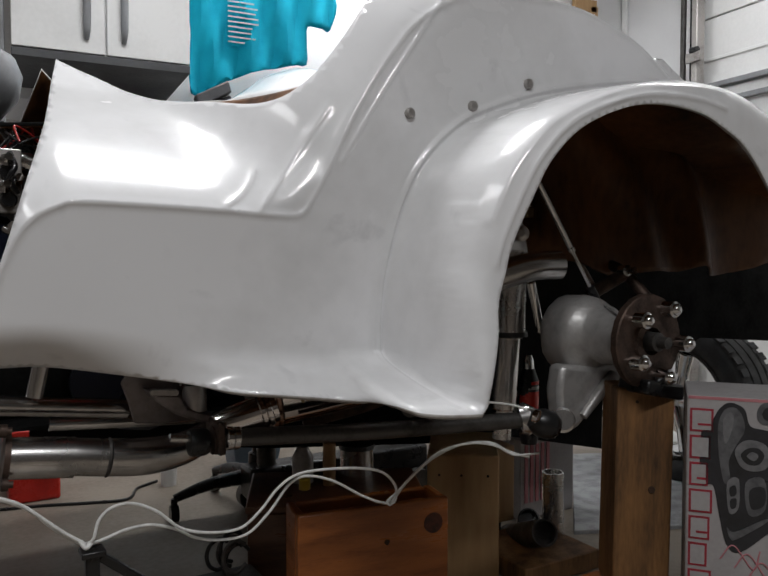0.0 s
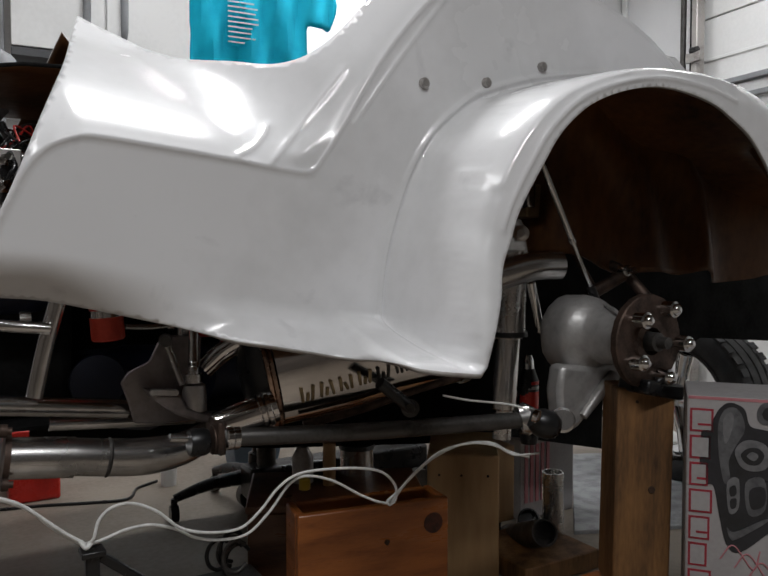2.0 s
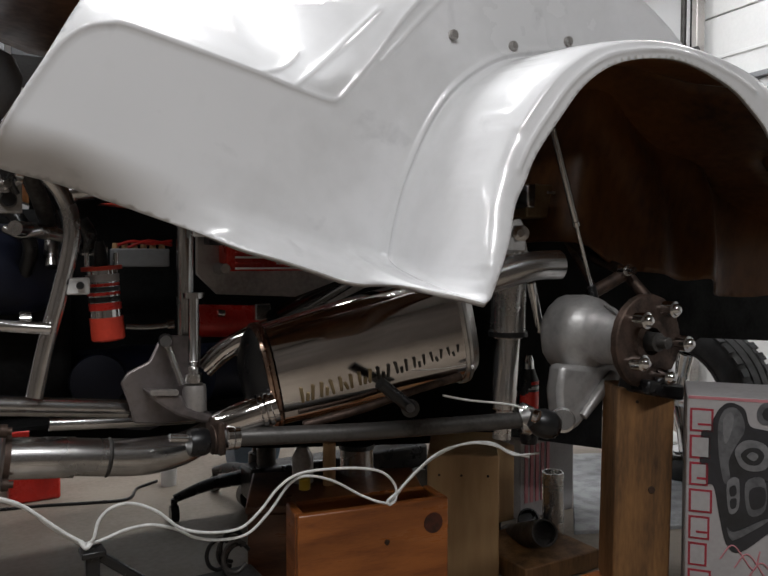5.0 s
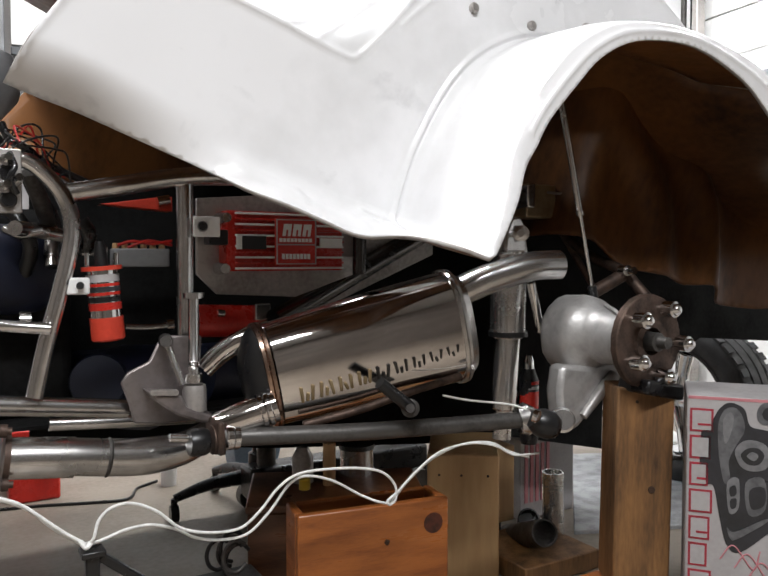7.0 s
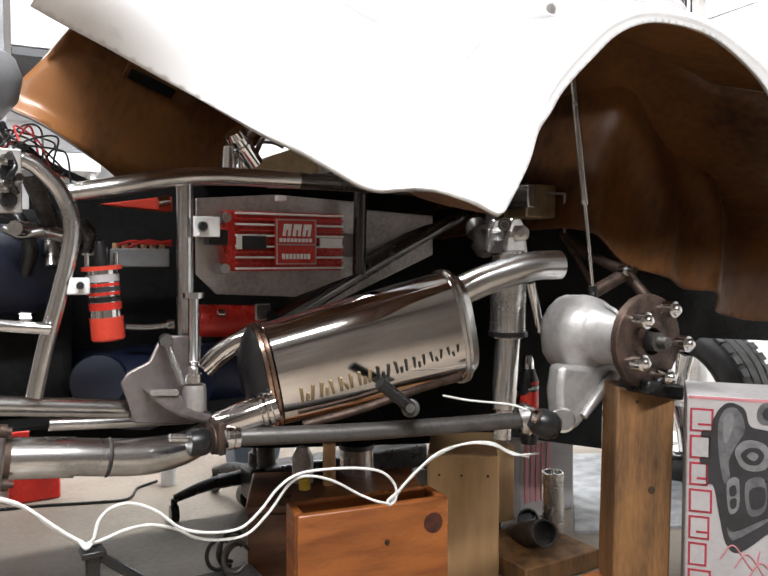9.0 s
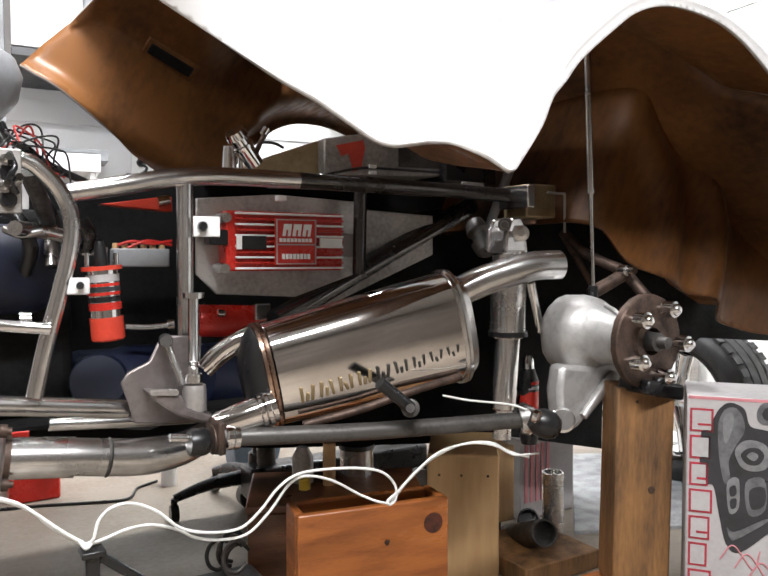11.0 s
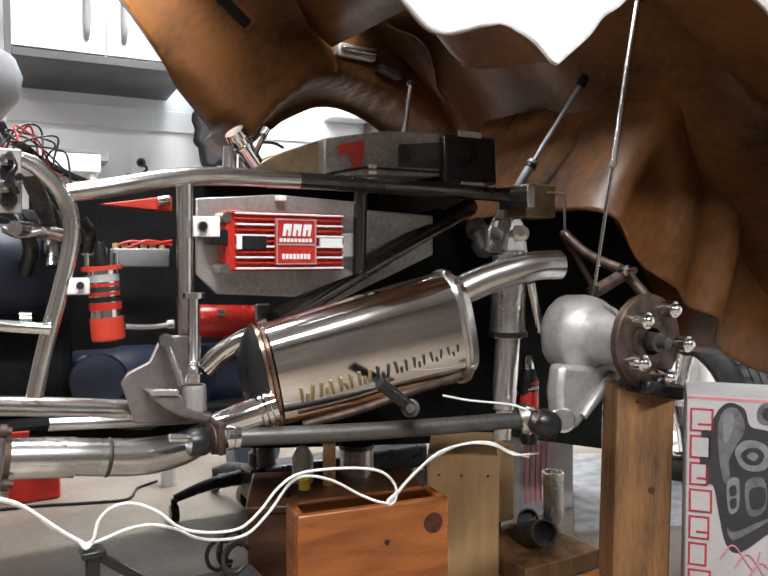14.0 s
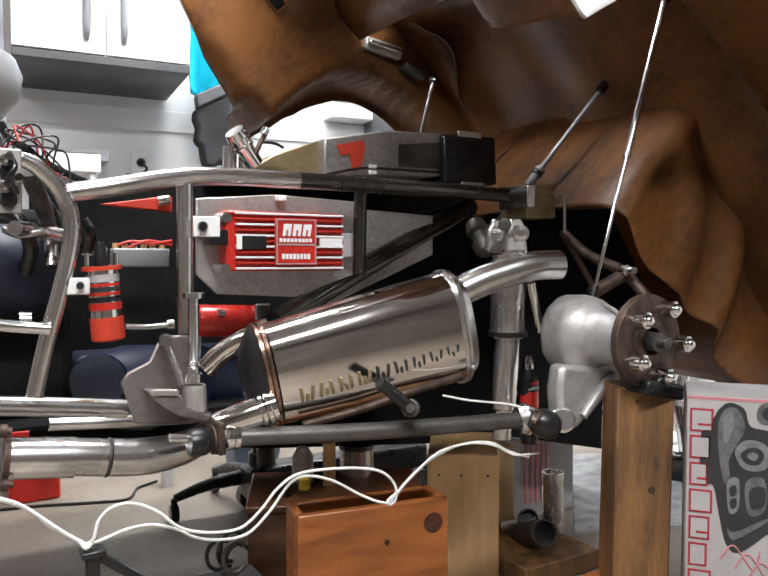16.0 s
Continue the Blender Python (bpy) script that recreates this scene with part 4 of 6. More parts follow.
def shock():
    s = thing("shock_absorber", "polished aluminium shock absorber with clevis top", "shock absorber", CAR)
    p, q = (0.986, 1.16, 0.825), (0.983, 1.16, 0.64)
    turned("reservoir", p, q, [(0, 0.022), (0.05, 0.0341), (0.45, 0.0361), (0.97, 0.0361), (1, 0.03)], SATIN, s)
    turned("band", (0.984, 1.16, 0.654), (0.984, 1.16, 0.644), [(0, 0.0401), (1, 0.0401)], BLACK, s)
    turned("lower_tube", (0.983, 1.16, 0.642), (0.969, 1.16, 0.434), [(0, 0.0261), (0.7, 0.0251), (0.72, 0.0191), (1, 0.0191)], SATIN, s)
    for v0, v1 in ((1.115, 1.13), (1.17, 1.185)):
        slab("clevis_lug", [(0.939, 0.815), (0.944, 0.861), (0.956, 0.882), (0.976, 0.885), (0.989, 0.869), (0.992, 0.815)], v0, v1, STEEL, s, "", 0.004)
    slab("clevis_block", [(0.944, 0.81), (0.951, 0.841), (1.008, 0.842), (1.013, 0.81)], 1.131, 1.169, STEEL, s, "", 0.004)
    turned("clevis_bolt", (1, 1.14, 0.854), (0.956, 1.09, 0.851), [(0, 0.016), (0.7, 0.016), (0.72, 0.008), (1, 0.007)], STEEL, s)
    turned("clevis_bolt", (0.956, 1.14, 0.871), (0.923, 1.1, 0.867), [(0, 0.013), (0.7, 0.013), (0.72, 0.008), (1, 0.007)], DARKSTEEL, s)
    turned("spring_collar", (1.004, 1.3, 0.882), (1.003, 1.25, 0.811), [(0, 0.02), (0.3, 0.026), (0.35, 0.018), (0.6, 0.018), (0.62, 0.026), (0.9, 0.022), (1, 0.012)], DARKSTEEL, s)
    tube("guide_rod", [(1.01, 1.12, 0.753), (1.036, 1.12, 0.653)], 0.0089, STEEL, s)
    b = thing("oil_bottle", "small black bottle with a red label and chrome cap", "bottle", CAR)
    turned("body", (1.124, 1.25, 0.385), (1.122, 1.25, 0.555), [(0, 0.018), (0.1, 0.0215), (0.85, 0.0215), (1, 0.013)], BLACK, b)
    for z0, z1, m in ((0.46, 0.505, RED), (0.51, 0.517, CARD), (0.521, 0.528, RED)):
        turned("label_band", (1.123, 1.25, z0), (1.123, 1.25, z1), [(0, 0.0218), (1, 0.0218)], m, b, "printed label band")
    turned("cap", (1.121, 1.25, 0.556), (1.12, 1.25, 0.586), [(0, 0.013), (0.6, 0.0125), (1, 0.008)], CHROME, b)
    k = thing("link_mount", "black painted link mounting bracket", "bracket", CAR)
    slab("plate", [(1.0508, 0.54), (1.1, 0.5395), (1.1657, 0.5028), (1.1724, 0.4465), (1.0682, 0.4579)], 1.272, 1.282, FLATBLACK, k, "", 0.003)
    turned("bolt", (1.09, 1.255, 0.5), (1.09, 1.272, 0.5), [(0, 0.008), (0.5, 0.011), (1, 0.011)], DARKSTEEL, k)


def knuckle():
    k = thing("hub_carrier", "cast aluminium hub carrier with a five-stud wheel hub", "hub carrier", CAR)
    d = Vector((0, -1, 0))
    c = Vector((1.073, 0.88, 0.655))                     # centre of the flange face
    R = 0.0846
    # housing: a rounded drum that swells behind the hub
    prof = [(0.216, 0.03), (0.214, 0.058), (0.207, 0.069), (0.195, 0.0755), (0.17, 0.0775), (0.145, 0.0765), (0.132, 0.072), (0.12, 0.062), (0.108, 0.053), (0.07, 0.048), (0.035, 0.049), (0.018, 0.058)]
    bm = bmesh.new()
    steps(bm, [(c - d * t, r) for t, r in prof])
    for v in bm.verts:
        t = (v.co - c).dot(-d)
        v.co.z = c.z + (v.co.z - c.z) * (1.0 if v.co.z > c.z else 1.0 + 0.16 * smooth(0.1, 0.16, t)) + 0.006 * noise.noise(v.co * 22)
        v.co.x += 0.004 * noise.noise(v.co * 30)
    bmesh.ops.subdivide_edges(bm, edges=bm.edges, cuts=1, use_grid_fill=True, smooth=0.3)
    part("housing", bm, CAST, k)
    slab("lower_arm", [(0.977, 0.6054), (1.04, 0.598), (1.093, 0.6036), (1.139, 0.608), (1.132, 0.5718), (1.094, 0.5473), (1.021, 0.484), (0.9962, 0.474), (0.9774, 0.4818), (0.9678, 0.556)], 0.995, 1.035, CAST, k, "", 0.012)
    turned("arm_eye", (1.01, 1.04, 0.488), (0.935, 0.95, 0.516), [(0, 0.022), (0.8, 0.023), (0.82, 0.018), (1, 0.018)], STEEL, k)
    tube("arm_rib", [(1.108, 0.99, 0.5773), (1.069, 0.99, 0.5475), (1.024, 0.99, 0.5052)], [0.012, 0.012, 0.008], CAST, k)
    tube("casting_seam", [(1.08, 0.99, 0.714), (1.048, 0.93, 0.702), (1.048, 0.92, 0.659)], 0.003, CAST, k)
    h = part("hub_flange", steps(bmesh.new(), [(c - d * 0.016, R * 0.9), (c - d * 0.014, R), (c - d * 0.002, R), (c, R * 0.97), (c, R * 0.5), (c + d * 0.006, R * 0.47), (c + d * 0.006, R * 0.3), (c - d * 0.01, R * 0.26)]), RUST, k, "dark rusty steel wheel hub")
    part("axle_end", steps(bmesh.new(), [(c - d * 0.01, R * 0.2), (c + d * 0.02, R * 0.2), (c + d * 0.022, R * 0.13), (c + d * 0.04, R * 0.12)]), DARKSTEEL, h)
    for j in range(5):
        t = 2 * math.pi * j / 5 - 0.09
        p = c + Vector((math.cos(t), 0, math.sin(t))) * 0.0625
        part("wheel_stud", steps(bmesh.new(), [(p, 0.0075), (p + d * 0.012, 0.0075), (p + d * 0.013, 0.0145), (p + d * 0.034, 0.0145), (p + d * 0.036, 0.0105), (p + d * 0.042, 0.0085), (p + d * 0.045, 0.004)]), CHROME, h, "wheel stud with a chrome nut")
    part("brake_backing", steps(bmesh.new(), [(c - d * 0.03, R * 0.7), (c - d * 0.02, R * 0.85), (c - d * 0.018, R * 0.7)]), DARKSTEEL, k)
    slab("caliper_foot", [(1.051, 0.59), (1.147, 0.573), (1.145, 0.543), (1.045, 0.564)], 0.86, 0.93, BLACK, k, "", 0.006)


def electrics():
    p = thing("mounting_panel", "bare aluminium sheet carrying the ignition box", "panel", CAR)
    slab("sheet", [(0.398, 0.914), (0.556, 0.928), (0.731, 0.921), (0.731, 0.77), (0.597, 0.726), (0.436, 0.735), (0.397, 0.773)], 1.352, 1.36, ALU, p, "", 0.002)
    slab("rear_sheet", [(0.78, 0.915), (0.998, 0.905), (0.998, 0.812), (0.682, 0.683), (0.66, 0.769)], 1.452, 1.46, ALU, p, "", 0.002)
    boxed("clip", (0.552, 1.33, 0.914), (0.57, 1.35, 0.925), WHITE, p, "", 0.002)
    i = thing("ignition_box", "red finned ignition box with white lettering plate", "ignition box", CAR)
    lo, hi = Vector((0.439, 1.33, 0.779)), Vector((0.679, 1.33, 0.891))
    boxed("case", (lo.x, 1.305, lo.z), (hi.x, 1.35, hi.z), RED, i, bevel=0.004)
    n = 11
    for k in range(n):
        z = lo.z + (hi.z - lo.z) * (k + 0.5) / n
        boxed("fin", (lo.x + 0.016, 1.293, z - 0.0019), (hi.x - 0.004, 1.304, z + 0.0019), WHITE if k % 2 == 0 else RED, i, "bare edge of a cooling fin" if k % 2 == 0 else "", bevel=0.0008)
    w, h = hi.x - lo.x, hi.z - lo.z
    pl = boxed("name_plate", (lo.x + 0.37 * w, 1.288, lo.z + 0.09 * h), (lo.x + 0.73 * w, 1.292, lo.z + 0.89 * h), RED, i, "red name plate with a white border", bevel=0.003)
    px0, px1, pz0, pz1 = lo.x + 0.38 * w, lo.x + 0.72 * w, lo.z + 0.11 * h, lo.z + 0.87 * h
    for a, b in (((px0, pz1 - 0.002), (px1, pz1)), ((px0, pz0), (px1, pz0 + 0.002)), ((px0, pz0 + 0.0021), (px0 + 0.002, pz1 - 0.0021)), ((px1 - 0.002, pz0 + 0.0021), (px1, pz1 - 0.0021))):
        boxed("border", (a[0], 1.286, a[1]), (b[0], 1.2878, b[1]), CARD, pl, bevel=0)
    for k in range(3):
        x = px0 + 0.0115 + k * 0.0205
        slab("logo_block", [(x, pz1 - 0.032), (x + 0.017, pz1 - 0.032), (x + 0.0205, pz1 - 0.009), (x + 0.0035, pz1 - 0.009)], 1.286, 1.2878, WHITE, pl, "slanted white logo block", 0.001)
        slab("logo_slit", [(x + 0.007, pz1 - 0.032), (x + 0.01, pz1 - 0.032), (x + 0.0115, pz1 - 0.02), (x + 0.0085, pz1 - 0.02)], 1.2848, 1.2859, RED, pl, "", 0)
    for z0, z1, a, b, n in ((pz1 - 0.043, pz1 - 0.036, 0.006, 0.007, 9), (pz0 + 0.01, pz0 + 0.02, 0.011, 0.011, 8)):
        run = px1 - b - px0 - a
        for k in range(n):
            x = px0 + a + run * k / n
            boxed("text_bar", (x, 1.286, z0), (x + run * 0.72 / n, 1.2878, z1), WHITE, pl, "", bevel=0)
    boxed("band", (px0 + 0.003, 1.2863, pz1 - 0.049), (px1 - 0.003, 1.2878, pz1 - 0.0465), CARD, pl, "", bevel=0)
    boxed("side_label", (lo.x + 0.76 * w, 1.288, lo.z + 0.4 * h), (lo.x + 0.96 * w, 1.292, lo.z + 0.56 * h), WHITE, i, "pale label", bevel=0)
    boxed("dial_cover", (lo.x + 0.1 * w, 1.288, lo.z + 0.36 * h), (lo.x + 0.3 * w, 1.292, lo.z + 0.58 * h), BLACK, i, "black cover", bevel=0.001)
    boxed("dial_tag", (lo.x + 0.06 * w, 1.287, lo.z + 0.36 * h), (lo.x + 0.1 * w, 1.2915, lo.z + 0.58 * h), WHITE, i, "", bevel=0)
    boxed("connector", (0.407, 1.3, 0.827), (0.442, 1.34, 0.855), BLACK, i, "black connector block", 0.003)
    for q in ((0.439, 1.33, 0.877), (0.436, 1.33, 0.784)):
        turned("mount_ear", (q[0], 1.3, q[2]), (q[0], 1.34, q[2]), [(0, 0.009), (1, 0.012)], STEEL, i)
    boxed("end_tab", (0.676, 1.32, 0.805), (0.711, 1.34, 0.853), CARD, i, "", 0.002)
    t = thing("tab_bracket", "bright steel tab bracket welded to the upright", "bracket", CAR)
    boxed("tab", (0.349, 1.2, 0.838), (0.394, 1.206, 0.872), WHITE, t, "", 0.002)
    turned("bolt", (0.364, 1.2, 0.855), (0.36, 1.185, 0.855), [(0, 0.009), (1, 0.007)], BLACK, t)
    k = thing("ignition_coil", "red and chrome ignition coil on a white bracket", "ignition coil", CAR)
    a, b = Vector((0.217, 1.22, 0.673)), Vector((0.208, 1.22, 0.789))
    r = 0.0255
    turned("cap_base", a, a.lerp(b, 0.32), [(0, r * 0.9), (0.08, r), (1, r)], ORANGE, k, "red plastic end")
    turned("body", a.lerp(b, 0.32), a.lerp(b, 0.96), [(0, r * 0.96), (1, r * 0.96)], CHROME, k)
    for s, e in ((0.42, 0.52), (0.62, 0.66), (0.74, 0.78)):
        turned("stripe", a.lerp(b, s), a.lerp(b, e), [(0, r * 0.975), (1, r * 0.975)], RED, k, "red printed stripe")
    for s, e, m in ((0.53, 0.6, BLACK), (0.67, 0.73, DARKINK), (0.8, 0.9, CARD)):
        turned("label_band", a.lerp(b, s), a.lerp(b, e), [(0, r * 0.968), (1, r * 0.968)], m, k, "printed band")
    turned("rim", a.lerp(b, 0.955), a.lerp(b, 1.01), [(0, r * 1.2), (1, r * 1.2)], ORANGE, k)
    turned("tower", b, b + (b - a).normalized() * 0.04, [(0, r * 0.42), (0.7, r * 0.36), (1, r * 0.25)], BLACK, k)
    for s in (-1, 1):
        q = b + Vector((s * r * 0.85, 0, 0))
        turned("terminal", q, q + Vector((0, 0, 0.022)), [(0, 0.004), (1, 0.004)], CHROME, k)
    boxed("bracket", (0.153, 1.19, 0.747), (0.186, 1.2, 0.773), WHITE, k, "white painted bracket", 0.003)
    turned("bracket_bolt", (0.172, 1.19, 0.761), (0.17, 1.175, 0.762), [(0, 0.006), (1, 0.005)], BLACK, k)
    ts = thing("terminal_strip", "grey terminal strip with brass screws and red wires", "terminal strip", CAR)
    lo, hi = Vector((0.26, 1.4, 0.787)), Vector((0.361, 1.4, 0.821))
    boxed("block", (lo.x, 1.4, lo.z), (hi.x, 1.44, hi.z), PLASTIC, ts, bevel=0.003)
    boxed("end", (0.202, 1.38, 0.807), (0.247, 1.42, 0.823), STEEL, ts, "", 0.003)
    for j in range(6):
        x = lo.x + (hi.x - lo.x) * (j + 0.4) / 6
        turned("screw", (x, 1.42, hi.z), (x, 1.42, hi.z + 0.01), [(0, 0.006), (1, 0.005)], PLY, ts, "brass screw")
    tube("wire", [(0.269, 1.41, 0.827), (0.295, 1.41, 0.834), (0.33, 1.41, 0.83), (0.37, 1.42, 0.836)], 0.003, REDWIRE, ts)
    tube("wire", [(0.286, 1.41, 0.822), (0.322, 1.41, 0.835), (0.37, 1.42, 0.828)], 0.003, REDWIRE, ts)
    f = thing("fuel_rail_cover", "orange-red sheet cover below the top rail", "cover", CAR)
    slab("sheet", [(0.247, 0.904), (0.359, 0.922), (0.38, 0.923), (0.38, 0.894)], 1.45, 1.49, ORANGE, f, "", 0.002)
    turned("cap", (0.349, 1.44, 0.911), (0.371, 1.44, 0.916), [(0, 0.01), (1, 0.01)], CHROME, f)
    fe = thing("red_cylinder", "red enamelled cylinder lying in the engine bay", "cylinder", CAR)
    turned("body", (0.439, 1.5, 0.674), (0.576, 1.5, 0.668), [(0, 0.03), (0.05, 0.034), (0.95, 0.034), (1, 0.03)], RED, fe)
    boxed("tab", (0.546, 1.44, 0.674), (0.58, 1.46, 0.709), STEEL, fe, "", 0.003)
    turned("fitting", (0.475, 1.47, 0.69), (0.489, 1.47, 0.689), [(0, 0.008), (1, 0.008)], STEEL, fe)
    br = thing("brake_line", "steel brake line with fittings", "pipe", CAR)
    tube("line", [(0.288, 1.45, 0.673), (0.329, 1.45, 0.67), (0.371, 1.45, 0.672)], 0.006, STEEL, br)
    turned("fitting", (0.366, 1.45, 0.672), (0.379, 1.45, 0.673), [(0, 0.011), (1, 0.011)], STEEL, br)
    pn = thing("switch_panel", "bare aluminium switch panel with loose wires", "switch panel", CAR)
    boxed("plate", (-0.006, 1.1, 0.862), (0.088, 1.106, 0.948), ALU, pn, "", 0.002)
    for q in ((0.071, 1.1, 0.88), (0.07, 1.1, 0.916)):
        turned("hole_grommet", q, (q[0], q[1] - 0.008, q[2]), [(0, 0.011), (1, 0.009)], BLACK, pn)
    for q in ((0.067, 1.1, 0.93), (0.079, 1.1, 0.904), (0.065, 1.1, 0.894)):
        turned("toggle", q, (q[0] + 0.004, q[1] - 0.03, q[2] + 0.004), [(0, 0.008), (0.4, 0.008), (0.42, 0.004), (1, 0.005)], CHROME, pn)
    rnd = random.Random(8)
    for k in range(7):
        pts = [Vector((0.07, 1.15, 0.956)), Vector((0.093, 1.18, 0.981)), Vector((0.123, 1.2, 0.978)), Vector((0.143, 1.22, 0.953)), Vector((0.153, 1.25, 0.923))]
        pts = [q + Vector((rnd.uniform(-0.02, 0.02), rnd.uniform(-0.02, 0.02), rnd.uniform(-0.02, 0.016))) for q in pts]
        tube("wire", pts, 0.0015, REDWIRE if k % 4 == 1 else BLACK, pn)
    tube("harness", [(0.069, 1.2, 0.998), (0.081, 1.2, 0.974), (0.1, 1.2, 0.965), (0.134, 1.24, 0.947), (0.199, 1.3, 0.928)], 0.006, BLACK, pn)
    tube("wire", [(0.073, 1.09, 0.941), (0.078, 1.08, 0.922), (0.072, 1.08, 0.906), (0.081, 1.09, 0.888)], 0.004, BLACK, pn)


def engine():
    e = thing("engine_block", "dark blue engine and gearbox deep in the chassis", "engine", CAR)
    boxed("block", (0.214, 1.6, 0.471), (0.701, 1.72, 0.604), BLUE, e, "", 0.02)
    turned("bell_housing", (0.219, 1.5, 0.556), (0.357, 1.58, 0.532), [(0, 0.05), (0.3, 0.07), (0.6, 0.085), (1, 0.09)], BLUE, e)
    turned("pulley", (0.24, 1.46, 0.57), (0.254, 1.52, 0.56), [(0, 0.05), (0.4, 0.055), (0.5, 0.045), (0.6, 0.055), (1, 0.05)], BLUE, e)
    turned("gearbox", (0.452, 1.55, 0.549), (0.603, 1.6, 0.518), [(0, 0.07), (0.5, 0.08), (0.52, 0.09), (0.6, 0.09), (0.62, 0.08), (1, 0.07)], BLUE, e)
    boxed("sump", (-0.059, 1.5, 0.504), (0.203, 1.7, 0.894), FLATBLACK, e, "", 0.02)
    turned("blue_cover", (0.033, 1.4, 0.792), (0.151, 1.45, 0.774), [(0, 0.07), (0.5, 0.08), (0.9, 0.07), (1, 0.04)], BLUE, e)
    tube("lever", [(0.045, 1.2, 0.707), (0.088, 1.18, 0.703), (0.128, 1.17, 0.699)], 0.009, STEEL, e)
    turned("lever_boss", (0.089, 1.2, 0.71), (0.104, 1.2, 0.71), [(0, 0.014), (1, 0.014)], STEEL, e)
    tube("hose", [(0.061, 1.35, 0.887), (0.095, 1.33, 0.872), (0.116, 1.32, 0.824), (0.11, 1.36, 0.776)], 0.012, BLACK, e)
    tube("hose", [(0.108, 1.3, 0.939), (0.125, 1.32, 0.904), (0.15, 1.34, 0.882), (0.162, 1.36, 0.842)], 0.009, BLACK, e)
    tube("hose", [(0.079, 1.3, 0.848), (0.098, 1.28, 0.84), (0.131, 1.28, 0.845)], 0.007, STEEL, e)
    tube("hose", [(0.19, 1.3, 0.865), (0.203, 1.3, 0.841), (0.201, 1.32, 0.817)], 0.012, BLACK, e)
    t = thing("fuel_tank", "folded sheet metal fuel tank with orange paint marks", "fuel tank", CAR)
    slab("wedge", [(0.527, 0.979), (0.593, 1.02), (0.707, 1.062), (0.707, 0.986)], 1.45, 1.8, BRASS, t, "tan stained wedge panel", 0.003)
    slab("case", [(0.695, 1.059), (0.851, 1.089), (1.005, 1.096), (1.009, 0.996), (0.695, 0.98)], 1.42, 1.8, ALU, t, "bare sheet metal case", 0.004)
    slab("paint_mark", [(0.723, 1.046), (0.788, 1.062), (0.793, 1.045), (0.783, 0.999), (0.764, 0.992), (0.754, 1.03), (0.735, 1.024)], 1.4165, 1.4195, ORANGE, t, "orange paint mark", 0)
    slab("dark_panel", [(0.881, 1.06), (0.995, 1.074), (0.995, 1.012), (0.881, 1.01)], 1.4165, 1.4195, DARKSTEEL, t, "", 0)
    tube("strap", [(0.693, 1.41, 0.98), (0.781, 1.408, 1), (0.856, 1.408, 1.002), (0.991, 1.41, 1.003)], 0.003, BLACK, t, "black strap")
    for q in ((0.804, 1.405, 1.004), (0.804, 1.405, 0.991)):
        boxed("buckle", (q[0] - 0.009, 1.4, q[2] - 0.004), (q[0] + 0.009, 1.406, q[2] + 0.004), WHITE, t, "", 0.001)
    b = thing("battery_box", "black plastic battery box behind the top rail", "battery box", CAR)
    slab("case", [(0.995, 1.092), (1.145, 1.096), (1.152, 0.981), (0.995, 0.98)], 1.4, 1.62, BLACK, b, "", 0.006)
    boxed("edge_strip", (1.031, 1.392, 1.088), (1.096, 1.398, 1.101), CARD, b, "", 0.001)
    boxed("edge_strip", (1.04, 1.392, 0.972), (1.104, 1.398, 0.983), CARD, b, "", 0.001)
    n = thing("filler_neck", "chrome filler neck with cap and hose clips", "filler neck", CAR)
    turned("neck", (0.531, 1.4, 0.991), (0.482, 1.38, 1.049), [(0, 0.018), (0.5, 0.018), (0.52, 0.021), (0.6, 0.021), (0.62, 0.017), (0.8, 0.017), (0.82, 0.022), (1, 0.02)], CHROME, n)
    turned("stem", (0.485, 1.42, 0.974), (0.488, 1.42, 1.024), [(0, 0.014), (1, 0.014)], STEEL, n)
    turned("stem", (0.512, 1.42, 0.975), (0.512, 1.42, 1.006), [(0, 0.008), (1, 0.008)], CHROME, n)
    tube("clip_wire", [(0.524, 1.38, 1.007), (0.539, 1.38, 1.037), (0.55, 1.38, 1.055)], 0.005, RUST, n)
    turned("knob", (0.538, 1.37, 1.046), (0.545, 1.37, 1.058), [(0, 0.008), (1, 0.008)], CHROME, n)
    tube("clip_wire", [(0.543, 1.39, 1.034), (0.569, 1.39, 1.034), (0.592, 1.4, 1.028)], 0.003, BLACK, n)


# ---- what stands on the floor ----
def on_floor(name, x0, x1, y0, y1, z0, z1, material, parent, label="", bevel=0.004):
    return boxed(name, (x0, y0, z0), (x1, y1, z1), material, parent, label, bevel)


